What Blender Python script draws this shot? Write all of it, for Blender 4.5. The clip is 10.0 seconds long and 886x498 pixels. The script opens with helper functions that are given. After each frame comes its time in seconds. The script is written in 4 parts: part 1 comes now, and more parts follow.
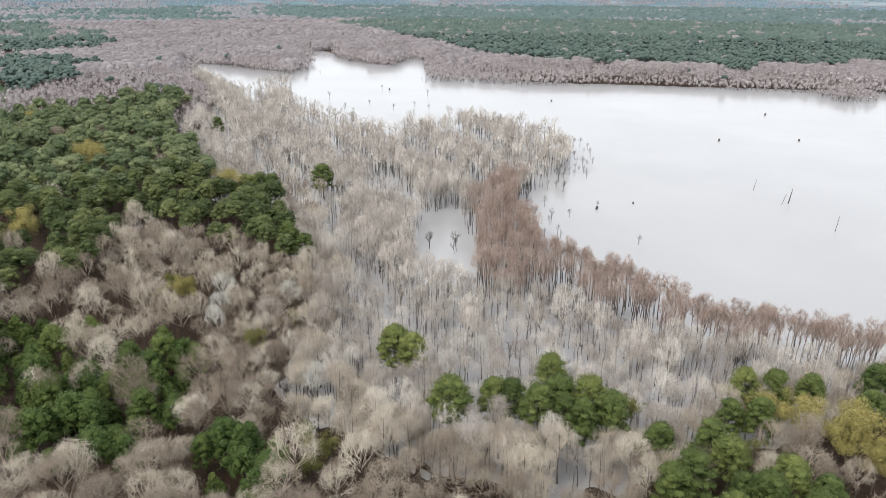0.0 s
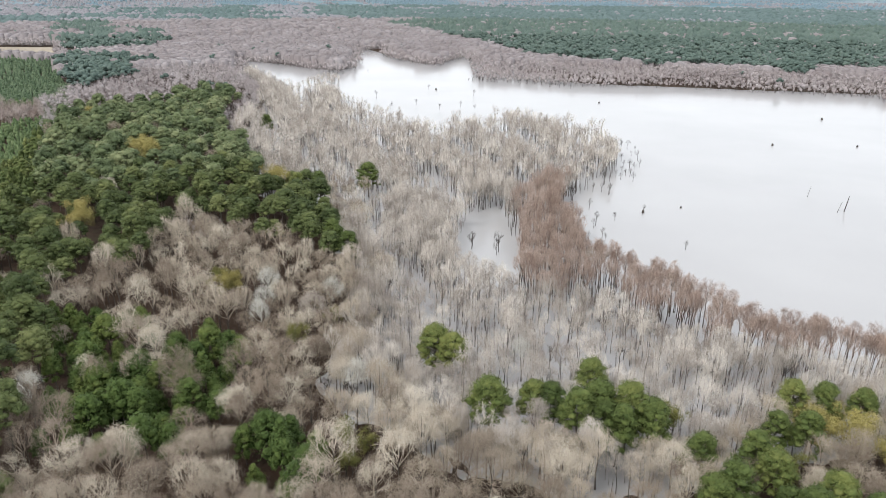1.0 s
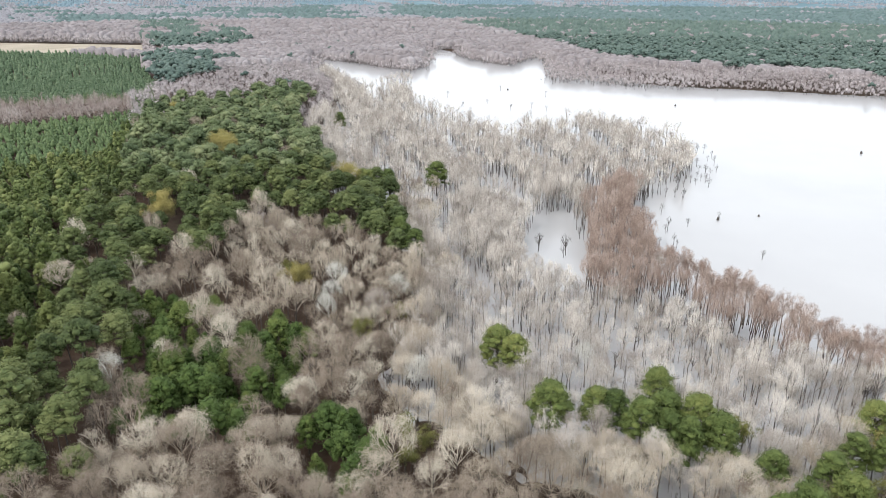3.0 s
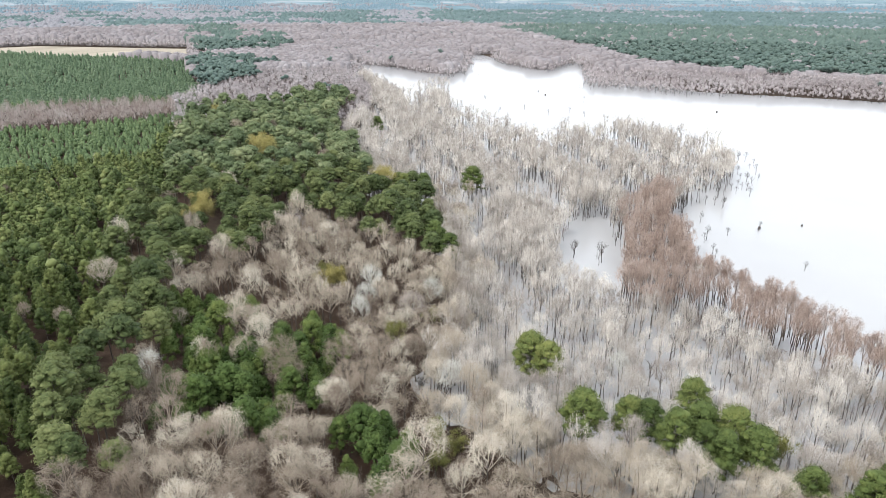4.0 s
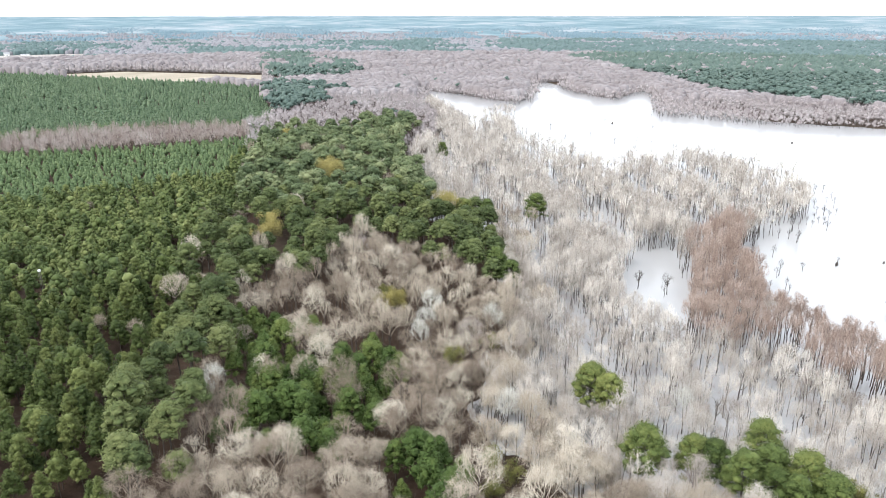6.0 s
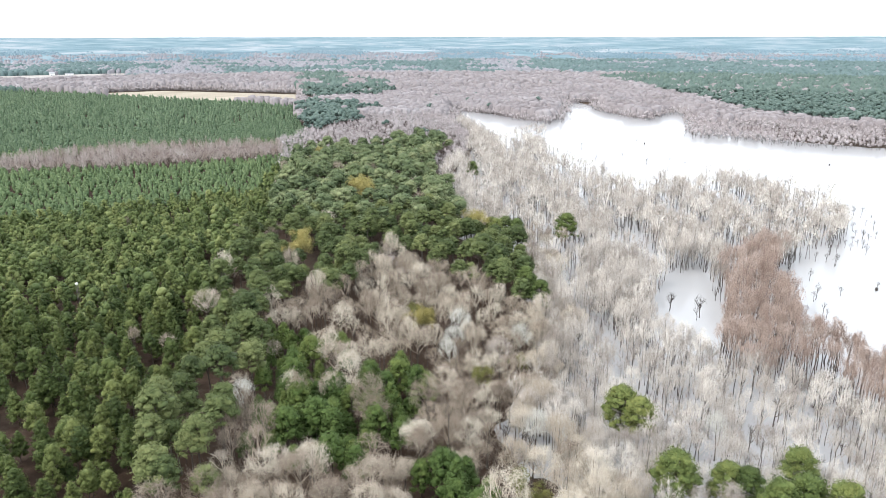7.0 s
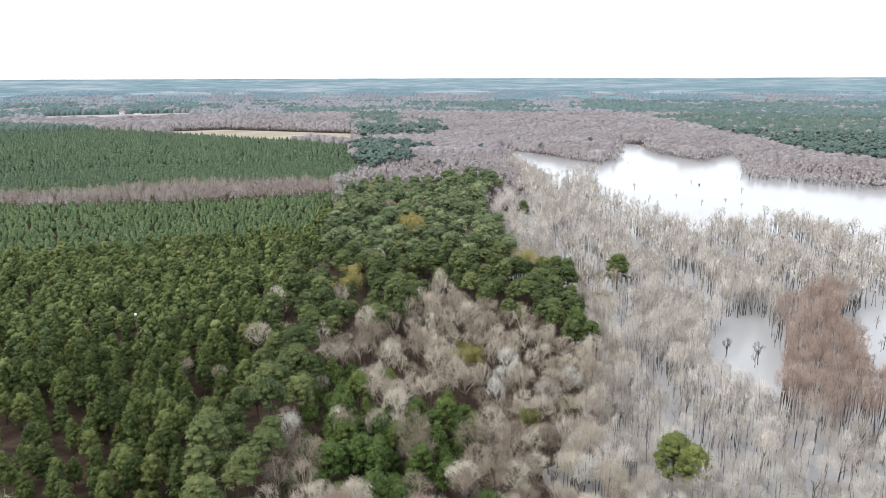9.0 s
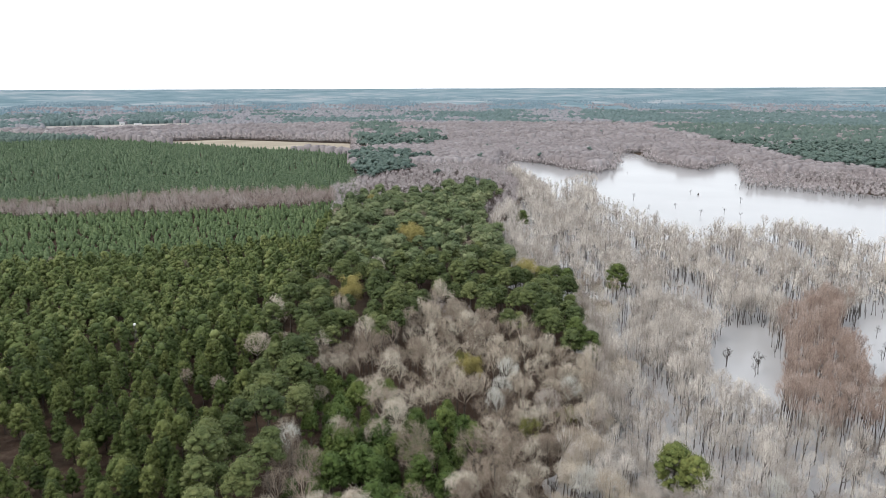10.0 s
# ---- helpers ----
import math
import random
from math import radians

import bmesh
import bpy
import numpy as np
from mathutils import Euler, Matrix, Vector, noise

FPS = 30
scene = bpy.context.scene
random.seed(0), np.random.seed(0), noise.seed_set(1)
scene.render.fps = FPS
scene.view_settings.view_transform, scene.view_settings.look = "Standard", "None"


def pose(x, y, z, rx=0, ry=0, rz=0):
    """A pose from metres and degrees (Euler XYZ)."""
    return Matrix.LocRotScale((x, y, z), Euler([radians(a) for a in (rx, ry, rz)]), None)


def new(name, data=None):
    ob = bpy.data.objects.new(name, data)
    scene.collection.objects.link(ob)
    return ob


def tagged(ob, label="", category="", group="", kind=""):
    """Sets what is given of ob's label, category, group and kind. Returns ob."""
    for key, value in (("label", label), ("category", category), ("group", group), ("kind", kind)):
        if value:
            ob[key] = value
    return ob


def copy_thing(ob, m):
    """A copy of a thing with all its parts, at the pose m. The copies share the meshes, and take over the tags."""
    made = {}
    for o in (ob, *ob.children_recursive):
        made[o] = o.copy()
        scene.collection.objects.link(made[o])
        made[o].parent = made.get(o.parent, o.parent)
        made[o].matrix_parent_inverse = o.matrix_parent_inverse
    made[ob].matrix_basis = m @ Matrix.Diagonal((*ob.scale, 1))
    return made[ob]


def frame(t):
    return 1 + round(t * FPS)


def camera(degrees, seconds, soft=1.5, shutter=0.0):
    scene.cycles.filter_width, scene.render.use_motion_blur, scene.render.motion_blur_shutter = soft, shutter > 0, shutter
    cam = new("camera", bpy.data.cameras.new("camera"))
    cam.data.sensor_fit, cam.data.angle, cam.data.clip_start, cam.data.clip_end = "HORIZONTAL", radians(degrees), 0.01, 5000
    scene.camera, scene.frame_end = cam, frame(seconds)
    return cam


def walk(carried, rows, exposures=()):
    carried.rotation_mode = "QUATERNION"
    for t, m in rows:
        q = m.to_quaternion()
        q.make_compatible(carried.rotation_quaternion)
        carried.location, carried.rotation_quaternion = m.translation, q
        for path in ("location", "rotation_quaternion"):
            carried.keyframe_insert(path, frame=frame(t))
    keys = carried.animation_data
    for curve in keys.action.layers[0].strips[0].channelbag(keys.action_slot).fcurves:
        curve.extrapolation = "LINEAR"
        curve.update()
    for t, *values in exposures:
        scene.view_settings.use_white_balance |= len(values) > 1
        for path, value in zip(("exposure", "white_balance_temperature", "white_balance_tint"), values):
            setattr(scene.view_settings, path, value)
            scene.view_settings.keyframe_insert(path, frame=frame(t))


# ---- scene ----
EYE = 90.0
PATH = [
    (0.0, 68.808, -0.170, 18.993),
    (0.5, 68.813, -0.216, 20.942),
    (1.0, 68.805, -0.234, 22.795),
    (1.5, 68.775, -0.231, 24.263),
    (2.0, 68.747, -0.206, 25.699),
    (2.5, 68.734, -0.164, 27.108),
    (4.0, 69.155, -0.062, 31.668),
    (4.5, 69.424, -0.054, 32.943),
    (5.0, 69.749, 0.038, 34.070),
    (5.5, 70.458, 0.047, 35.554),
    (6.0, 71.278, 0.054, 37.032),
    (7.5, 73.638, 0.131, 40.772),
    (8.0, 74.456, 0.197, 41.938),
    (8.5, 75.228, 0.200, 42.942),
    (9.0, 76.038, 0.159, 43.815),
    (9.5, 76.776, 0.150, 43.818),
    (10.0, 76.842, 0.187, 43.763),
]
cam = camera(65.4, 10.0, soft=0.5)
walk(cam, [(t, pose(0, 0, EYE, rx, ry, rz)) for t, rx, ry, rz in PATH],
     exposures=[(0.0, -0.15, 6500, 10), (2.5, 0.05, 6400, 9.5), (4.5, 0.32, 6280, 9), (5.5, 0.45, 6250, 9), (7.5, 0.45, 6250, 9), (9.0, 0.0, 6320, 9.5), (10.0, -0.25, 6380, 10)])

# ---- light: a bright overcast sky and a very soft sun ----
SUN_UP, SUN_TURN = 48, 200
world = bpy.data.worlds.new("overcast_sky")
scene.world = world
world.use_nodes = True
nt = world.node_tree
nt.nodes.clear()
w_out = nt.nodes.new("ShaderNodeOutputWorld")
w_add = nt.nodes.new("ShaderNodeAddShader")
w_sky = nt.nodes.new("ShaderNodeTexSky")
w_sky.sky_type = "NISHITA"
w_sky.sun_disc = False
w_sky.sun_elevation, w_sky.sun_rotation = radians(SUN_UP), radians(SUN_TURN)
w_sky.dust_density = 6.0
w_b1 = nt.nodes.new("ShaderNodeBackground")
w_b1.inputs["Strength"].default_value = 0.05
w_b2 = nt.nodes.new("ShaderNodeBackground")
w_b2.inputs["Color"].default_value = (0.945, 0.978, 1.01, 1)
w_b2.inputs["Strength"].default_value = 1.5
nt.links.new(w_sky.outputs[0], w_b1.inputs["Color"])
nt.links.new(w_b1.outputs[0], w_add.inputs[0])
nt.links.new(w_b2.outputs[0], w_add.inputs[1])
nt.links.new(w_add.outputs[0], w_out.inputs["Surface"])
sun = new("sun", bpy.data.lights.new("sun", "SUN"))
sun.data.energy, sun.data.angle, sun.data.color = 1.5, radians(14), (1.0, 0.96, 0.9)
sun.matrix_world = pose(0, 0, 300, 90 - SUN_UP, 0, -SUN_TURN + 180)


# ---- materials ----
def material(name, rough=0.8, spec=0.3):
    m = bpy.data.materials.new(name)
    m.use_nodes = True
    b = m.node_tree.nodes["Principled BSDF"]
    b.inputs["Roughness"].default_value = rough
    b.inputs["Specular IOR Level"].default_value = spec
    return m, m.node_tree, b


def math_node(tree, op, a, b):
    n = tree.nodes.new("ShaderNodeMath")
    n.operation = op
    for i, v in enumerate((a, b)):
        if isinstance(v, (int, float)):
            n.inputs[i].default_value = v
        else:
            tree.links.new(v, n.inputs[i])
    return n.outputs[0]


def noise_node(tree, scale, detail=4.0, coords="Object", stretch=(1, 1, 1)):
    c = tree.nodes.new("ShaderNodeTexCoord")
    mp = tree.nodes.new("ShaderNodeMapping")
    mp.inputs["Scale"].default_value = stretch
    n = tree.nodes.new("ShaderNodeTexNoise")
    n.inputs["Scale"].default_value = scale
    n.inputs["Detail"].default_value = detail
    tree.links.new(c.outputs[coords], mp.inputs["Vector"])
    tree.links.new(mp.outputs[0], n.inputs["Vector"])
    return n.outputs["Fac"]


def ramp(tree, fac, stops):
    r = tree.nodes.new("ShaderNodeValToRGB")
    r.color_ramp.elements[0].position = stops[0][0]
    r.color_ramp.elements[0].color = (*stops[0][1], 1)
    r.color_ramp.elements[1].position = stops[-1][0]
    r.color_ramp.elements[1].color = (*stops[-1][1], 1)
    for p, c in stops[1:-1]:
        r.color_ramp.elements.new(p).color = (*c, 1)
    tree.links.new(fac, r.inputs["Fac"])
    return r.outputs["Color"]


def tree_random(tree):
    """One number for each tree: from the object, plus the tint stored on trees that share a mesh."""
    oi = tree.nodes.new("ShaderNodeObjectInfo")
    at = tree.nodes.new("ShaderNodeAttribute")
    at.attribute_name = "tint"
    return math_node(tree, "FRACT", math_node(tree, "ADD", oi.outputs["Random"], at.outputs["Fac"]), 0)


def living(name, stops, rough=0.75, island=0.35, scale=0.35, each=1.0):
    """Foliage and bark: tree to tree, piece to piece and blotch by blotch variation."""
    m, tree, b = material(name, rough, 0.25)
    geo = tree.nodes.new("ShaderNodeNewGeometry")
    a = math_node(tree, "ADD", math_node(tree, "MULTIPLY", tree_random(tree), (0.8 - island) * each), 0.5 * (0.8 - island) * (1 - each))
    c = math_node(tree, "MULTIPLY", geo.outputs["Random Per Island"], island)
    patch = 0.5 + 0.7 * (1 - each)
    d = math_node(tree, "MULTIPLY", noise_node(tree, scale, 3), patch)
    v = math_node(tree, "SUBTRACT", math_node(tree, "ADD", math_node(tree, "ADD", a, c), d), 0.15 + (patch - 0.5) / 2)
    tree.links.new(ramp(tree, v, stops), b.inputs["Base Color"])
    return m


M_BRIGHTPINE = living("bright_pine_needles", [(0.1, (0.034, 0.056, 0.014)), (0.5, (0.084, 0.114, 0.030)), (0.9, (0.175, 0.190, 0.056))], island=0.3)
M_PINE = living("pine_needles", [(0.1, (0.031, 0.049, 0.016)), (0.5, (0.082, 0.106, 0.036)), (0.9, (0.164, 0.180, 0.068))], island=0.28)
# Paler, greyer copy of pine_needles: haze painted in for the farther stand.
M_MATUREHAZE = living("haze_lifted_pine_needles", [(0.1, (0.050, 0.074, 0.034)), (0.5, (0.116, 0.148, 0.068)), (0.9, (0.208, 0.230, 0.116))], island=0.28)
M_YOUNG = living("young_pine_needles", [(0.1, (0.023, 0.038, 0.010)), (0.5, (0.065, 0.089, 0.022)), (0.9, (0.135, 0.151, 0.046))], island=0.28)
# Bluer and lighter than near needles: haze is mixed into the colour.
M_FARPINE = living("hazed_far_pine_needles", [(0, (0.050, 0.080, 0.070)), (0.5, (0.078, 0.114, 0.097)), (1, (0.112, 0.150, 0.125))], scale=0.03, island=0.15, each=0.5)
M_YELLOW = living("yellow_spring_leaves", [(0, (0.17, 0.15, 0.045)), (1, (0.36, 0.31, 0.11))])
M_OLIVE = living("olive_leaves", [(0, (0.07, 0.085, 0.02)), (1, (0.20, 0.19, 0.06))])
M_TWIG = living("bare_twigs", [(0.05, (0.135, 0.104, 0.081)), (0.35, (0.280, 0.232, 0.183)), (0.6, (0.440, 0.382, 0.309)), (0.9, (0.615, 0.56, 0.468))], island=0.12)
M_GREY = living("grey_swamp_twigs", [(0.1, (0.245, 0.211, 0.184)), (0.35, (0.375, 0.336, 0.300)), (0.6, (0.505, 0.463, 0.416)), (0.85, (0.665, 0.622, 0.565))], island=0.15)
M_RED = living("red_brown_twigs", [(0, (0.190, 0.130, 0.104)), (0.5, (0.335, 0.256, 0.214)), (1, (0.500, 0.420, 0.370))])
# Blue is mixed into the far twig colours to stand for haze.
M_FARBARE = living("hazed_far_twigs", [(0.05, (0.158, 0.138, 0.139)), (0.35, (0.202, 0.179, 0.181)), (0.65, (0.246, 0.224, 0.228)), (0.95, (0.318, 0.302, 0.306))], scale=0.012, island=0.06, each=0.35)
# Brighter copy of the hazed twigs, offsetting shade inside thin crowns.
M_FINEBARE = living("hazed_fine_twigs", [(0.05, (0.245, 0.212, 0.208)), (0.35, (0.310, 0.274, 0.272)), (0.65, (0.375, 0.342, 0.342)), (0.95, (0.47, 0.445, 0.445))], scale=0.012, island=0.08, each=0.5)
M_BARK = living("dark_bark", [(0, (0.030, 0.024, 0.021)), (0.6, (0.085, 0.072, 0.062)), (1, (0.17, 0.15, 0.13))], 0.85)
M_WHITE = living("pale_lichen_twigs", [(0, (0.42, 0.41, 0.37)), (1, (0.62, 0.61, 0.56))])
M_THICKET = living("dark_thicket_twigs", [(0, (0.10, 0.075, 0.062)), (1, (0.23, 0.18, 0.155))])
M_SAPLING = living("brown_sapling_twigs", [(0, (0.072, 0.053, 0.041)), (0.5, (0.138, 0.106, 0.084)), (1, (0.242, 0.205, 0.166))])
M_SWAMPBARK = living("grey_swamp_bark", [(0, (0.035, 0.031, 0.028)), (0.6, (0.10, 0.090, 0.082)), (1, (0.22, 0.20, 0.185))], 0.85)
M_STEM = living("dark_wet_stems", [(0, (0.030, 0.026, 0.024)), (1, (0.105, 0.092, 0.083))], 0.8)
M_HEDGE = living("pinkish_bare_twigs", [(0.1, (0.19, 0.140, 0.120)), (0.5, (0.34, 0.285, 0.26)), (0.9, (0.50, 0.455, 0.43))], scale=0.03)
# Haze painted into the woods' colours: bluer and paler with each band.
M_HAZEPINE = living("hazed_pine_woods", [(0, (0.066, 0.104, 0.102)), (0.5, (0.088, 0.130, 0.128)), (1, (0.118, 0.162, 0.160))], scale=0.006, island=0.05, each=0.4)
M_HAZEBARE = living("hazed_bare_woods", [(0, (0.160, 0.158, 0.172)), (0.5, (0.205, 0.202, 0.218)), (1, (0.262, 0.260, 0.280))], scale=0.006, island=0.05, each=0.4)
M_HAZEFAR = living("hazed_far_woods", [(0.1, (0.112, 0.172, 0.204)), (0.5, (0.140, 0.204, 0.240)), (0.9, (0.176, 0.238, 0.274))], scale=0.004, island=0.05, each=0.25)
M_BUSHY = living("deep_green_needles", [(0, (0.026, 0.050, 0.011)), (0.5, (0.064, 0.100, 0.023)), (1, (0.135, 0.160, 0.042))], island=0.3)
# Extra blue in these small pines stands for haze over the middle distance.
M_MIDYOUNG = living("hazed_small_plantation_needles", [(0, (0.050, 0.084, 0.036)), (0.5, (0.090, 0.132, 0.056)), (1, (0.140, 0.180, 0.082))], scale=0.05, each=0.6)
# Lighter copy of young_pine_needles, haze painted in for the stand behind.
M_YOUNGHAZE = living("haze_lifted_plantation_needles", [(0.1, (0.040, 0.061, 0.019)), (0.5, (0.094, 0.124, 0.038)), (0.9, (0.176, 0.196, 0.070))], island=0.28)
# Plantation green with haze painted in, bluest of the young pines.
M_FARYOUNG = living("hazed_far_plantation_needles", [(0, (0.050, 0.084, 0.045)), (0.5, (0.088, 0.130, 0.072)), (1, (0.132, 0.172, 0.100))], scale=0.05)
M_DEAD = living("dead_grey_wood", [(0, (0.06, 0.052, 0.047)), (1, (0.17, 0.155, 0.14))], 0.8)


def ground_material():
    m, tree, b = material("leaf_litter", 0.95, 0.1)
    v = math_node(tree, "ADD", math_node(tree, "MULTIPLY", noise_node(tree, 0.02, 5), 0.6), math_node(tree, "MULTIPLY", noise_node(tree, 0.6, 6), 0.4))
    tree.links.new(ramp(tree, v, [(0.3, (0.024, 0.016, 0.011)), (0.5, (0.043, 0.028, 0.020)), (0.62, (0.066, 0.048, 0.036)), (0.75, (0.042, 0.044, 0.022))]), b.inputs["Base Color"])
    bump = tree.nodes.new("ShaderNodeBump")
    bump.inputs["Strength"].default_value = 0.6
    bump.inputs["Distance"].default_value = 0.3
    tree.links.new(noise_node(tree, 1.5, 6), bump.inputs["Height"])
    tree.links.new(bump.outputs[0], b.inputs["Normal"])
    return m


def water_material():
    m, tree, b = material("silty_water", 0.14, 0.5)
    b.inputs["IOR"].default_value = 1.333
    v = noise_node(tree, 0.012, 4)
    tree.links.new(ramp(tree, v, [(0.3, (0.325, 0.323, 0.326)), (0.7, (0.365, 0.363, 0.365))]), b.inputs["Base Color"])
    bump = tree.nodes.new("ShaderNodeBump")
    bump.inputs["Strength"].default_value = 0.06
    bump.inputs["Distance"].default_value = 0.05
    tree.links.new(noise_node(tree, 0.8, 3), bump.inputs["Height"])
    tree.links.new(bump.outputs[0], b.inputs["Normal"])
    return m


def field_material(name, a, c):
    m, tree, b = material(name, 0.95, 0.1)
    v = math_node(tree, "ADD", math_node(tree, "MULTIPLY", noise_node(tree, 0.03, 5, stretch=(1, 0.3, 1)), 0.6), math_node(tree, "MULTIPLY", noise_node(tree, 0.5, 4), 0.4))
    tree.links.new(ramp(tree, v, [(0.35, a), (0.65, c)]), b.inputs["Base Color"])
    return m


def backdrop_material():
    m, tree, b = material("hazed_distance", 1.0, 0.0)
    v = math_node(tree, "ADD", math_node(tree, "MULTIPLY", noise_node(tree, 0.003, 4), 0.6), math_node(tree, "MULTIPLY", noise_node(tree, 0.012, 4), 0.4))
    # The blues of this ramp are air haze put into the land's colour.
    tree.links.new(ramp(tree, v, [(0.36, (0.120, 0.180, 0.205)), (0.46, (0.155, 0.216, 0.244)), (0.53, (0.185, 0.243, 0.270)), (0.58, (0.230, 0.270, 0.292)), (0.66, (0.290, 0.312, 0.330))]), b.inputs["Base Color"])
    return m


M_GROUND = ground_material()
M_WATER = water_material()
M_FIELD = field_material("dry_grass", (0.25, 0.215, 0.165), (0.37, 0.33, 0.265))
M_PALE = field_material("pale_stubble", (0.27, 0.25, 0.23), (0.38, 0.36, 0.34))
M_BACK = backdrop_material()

# ---- the plan, in metres: the camera hangs over the origin ----
LAKE = [(700, 140), (300, 165), (120, 170), (52, 175), (34, 177), (10, 177), (5, 185), (-9, 195), (-32, 210), (-39, 216),
        (-47, 240), (-56, 252), (-64, 291), (-57, 310), (-50, 343), (-55, 379), (-80, 423), (-107, 442), (-132, 438), (-149, 407),
        (-184, 382), (-209, 385), (-266, 439), (-300, 488), (-318, 471), (-371, 509), (-465, 586), (-545, 686), (-491, 676),
        (-440, 655), (-385, 639), (-394, 689), (-488, 863), (-466, 888), (-408, 791), (-314, 730), (-324, 844), (-285, 770),
        (-231, 641), (-185, 646), (-140, 641), (-56, 673), (9, 676), (66, 676), (108, 684), (114, 637), (143, 642), (159, 713),
        (165, 694), (700, 760)]
SWAMP = [(-107, 177), (-92, 157), (-84, 130), (-78, 111), (-58, 108), (-41, 104), (-17, 103), (3, 112), (15, 130), (54, 158),
        (300, 150), (720, 130), (720, 800), (167, 715), (58, 696), (-140, 667), (-289, 796), (-338, 865), (-418, 827), (-497, 896),
        (-507, 857), (-408, 669), (-558, 704), (-478, 580), (-383, 500), (-329, 430), (-295, 371), (-274, 328), (-224, 279),
        (-170, 226), (-150, 241), (-120, 196)]
POOLS = [[(-94, 253), (-87, 268), (-74, 244), (-60, 212), (-54, 192), (-62, 183), (-70, 184), (-80, 199), (-89, 230)],
         [(-132, 296), (-126, 295), (-105, 266), (-92, 243), (-96, 238), (-112, 259)], [(-116, 393), (-105, 392), (-86, 339), (-99, 343)]]
THIN = [(-58, 160), (-56, 173), (-43, 182), (-30, 187), (-21, 178), (-10, 175), (-6, 152), (-9, 140), (-24, 137), (-35, 132), (-46, 135)]
RED = [[(-80, 266), (-73, 308), (-58, 268), (-45, 246), (-37, 206), (-31, 193), (-37, 174), (-51, 177), (-62, 213)], [(-40, 222),
        (-9, 201), (6, 193), (12, 183), (34, 184), (69, 182), (69, 166), (33, 168), (6, 167), (-24, 180)]]
MATURE = [(-350, 268), (-313, 232), (-269, 196), (-247, 171), (-225, 149), (-212, 130), (-198, 121), (-181, 119), (-177, 112),
        (-170, 99), (-152, 84), (-147, 71), (-132, 60), (-113, 49), (-103, 59), (-120, 71), (-138, 83), (-137, 93), (-151, 105),
        (-166, 115), (-174, 121), (-172, 130), (-165, 137), (-163, 147), (-166, 156), (-177, 173), (-186, 191), (-172, 191),
        (-154, 180), (-132, 176), (-132, 187), (-117, 172), (-106, 178), (-112, 187), (-125, 195), (-145, 229), (-164, 248),
        (-183, 238), (-202, 258), (-235, 293), (-264, 313), (-293, 341), (-321, 383), (-343, 431), (-389, 417), (-366, 384),
        (-383, 337), (-382, 309)]
PLANT_1 = [(-545, 127), (-468, 211), (-398, 294), (-320, 262), (-275, 220), (-240, 190), (-205, 150), (-180, 125), (-160, 105),
        (-145, 85), (-130, 72), (-110, 58), (-108, 20), (-300, 0), (-560, 40)]
PLANT_2 = [(-625, 148), (-573, 260), (-489, 377), (-512, 422), (-599, 479), (-720, 575), (-1077, 498), (-1538, 379), (-1500, 60),
        (-700, 60)]
HEDGE = [(-641, 93), (-602, 142), (-560, 196), (-557, 253), (-500, 337), (-469, 356), (-419, 318), (-474, 214), (-545, 127),
        (-571, 82)]
NEAR_PINES = [(-2, 92), (10, 112), (24, 126), (60, 140), (90, 120), (60, 80), (20, 70)]
FAR_PINES = [(-350, 1007), (-222, 825), (-95, 785), (46, 797), (204, 886), (700, 900), (2200, 1500), (2000, 2500), (502, 2301),
        (-358, 2139), (-681, 1627), (-649, 1266)]


def inside(px, py, poly):
    hit = np.zeros(px.shape, bool)
    for (x0, y0), (x1, y1) in zip(poly, poly[1:] + poly[:1]):
        cross = (y0 > py) != (y1 > py)
        hit ^= cross & (px < (x1 - x0) * (py - y0) / ((y1 - y0) or 1e-9) + x0)
    return hit


def edge_distance(px, py, poly):
    best = np.full(px.shape, 1e9)
    for (x0, y0), (x1, y1) in zip(poly, poly[1:] + poly[:1]):
        dx, dy = x1 - x0, y1 - y0
        k = np.clip(((px - x0) * dx + (py - y0) * dy) / (dx * dx + dy * dy), 0, 1)
        best = np.minimum(best, np.hypot(px - x0 - k * dx, py - y0 - k * dy))
    return best


def ground_height(px, py):
    """Dry land a little over the water, a shallow bed under the swamp and the lake."""
    d = edge_distance(px, py, SWAMP) * np.where(inside(px, py, SWAMP), -1, 1)
    d = d + 4.0 * np.sin(px * 0.23 + 1.7 * np.sin(py * 0.17)) * np.sin(py * 0.29 + 1.1 * np.sin(px * 0.13))
    return 0.9 * np.clip(d / 10, -1.6, 1) + 0.12 * np.sin(px * 0.11) * np.cos(py * 0.13) + 0.13 * np.sin(px * 0.71 + 2.0 * np.sin(py * 0.43)) * np.sin(py * 0.83 + 1.5 * np.sin(px * 0.37))


# ---- mesh helpers ----
def link_mesh(name, verts, faces, mats, parent=None, tint=None, mat_index=None):
    me = bpy.data.meshes.new(name)
    verts, faces = np.asarray(verts, np.float32), np.asarray(faces, np.int32)
    n, k = faces.shape
    me.vertices.add(len(verts))
    me.vertices.foreach_set("co", verts.ravel())
    me.loops.add(n * k)
    me.loops.foreach_set("vertex_index", faces.ravel())
    me.polygons.add(n)
    me.polygons.foreach_set("loop_start", np.arange(0, n * k, k, dtype=np.int32))
    for m in mats:
        me.materials.append(m)
    if mat_index is not None:
        me.polygons.foreach_set("material_index", np.asarray(mat_index, np.int32))
    me.update(calc_edges=True)
    if tint is not None:
        me.attributes.new("tint", "FLOAT", "POINT").data.foreach_set("value", np.asarray(tint, np.float32))
    ob = new(name, me)
    ob.parent = parent
    return ob


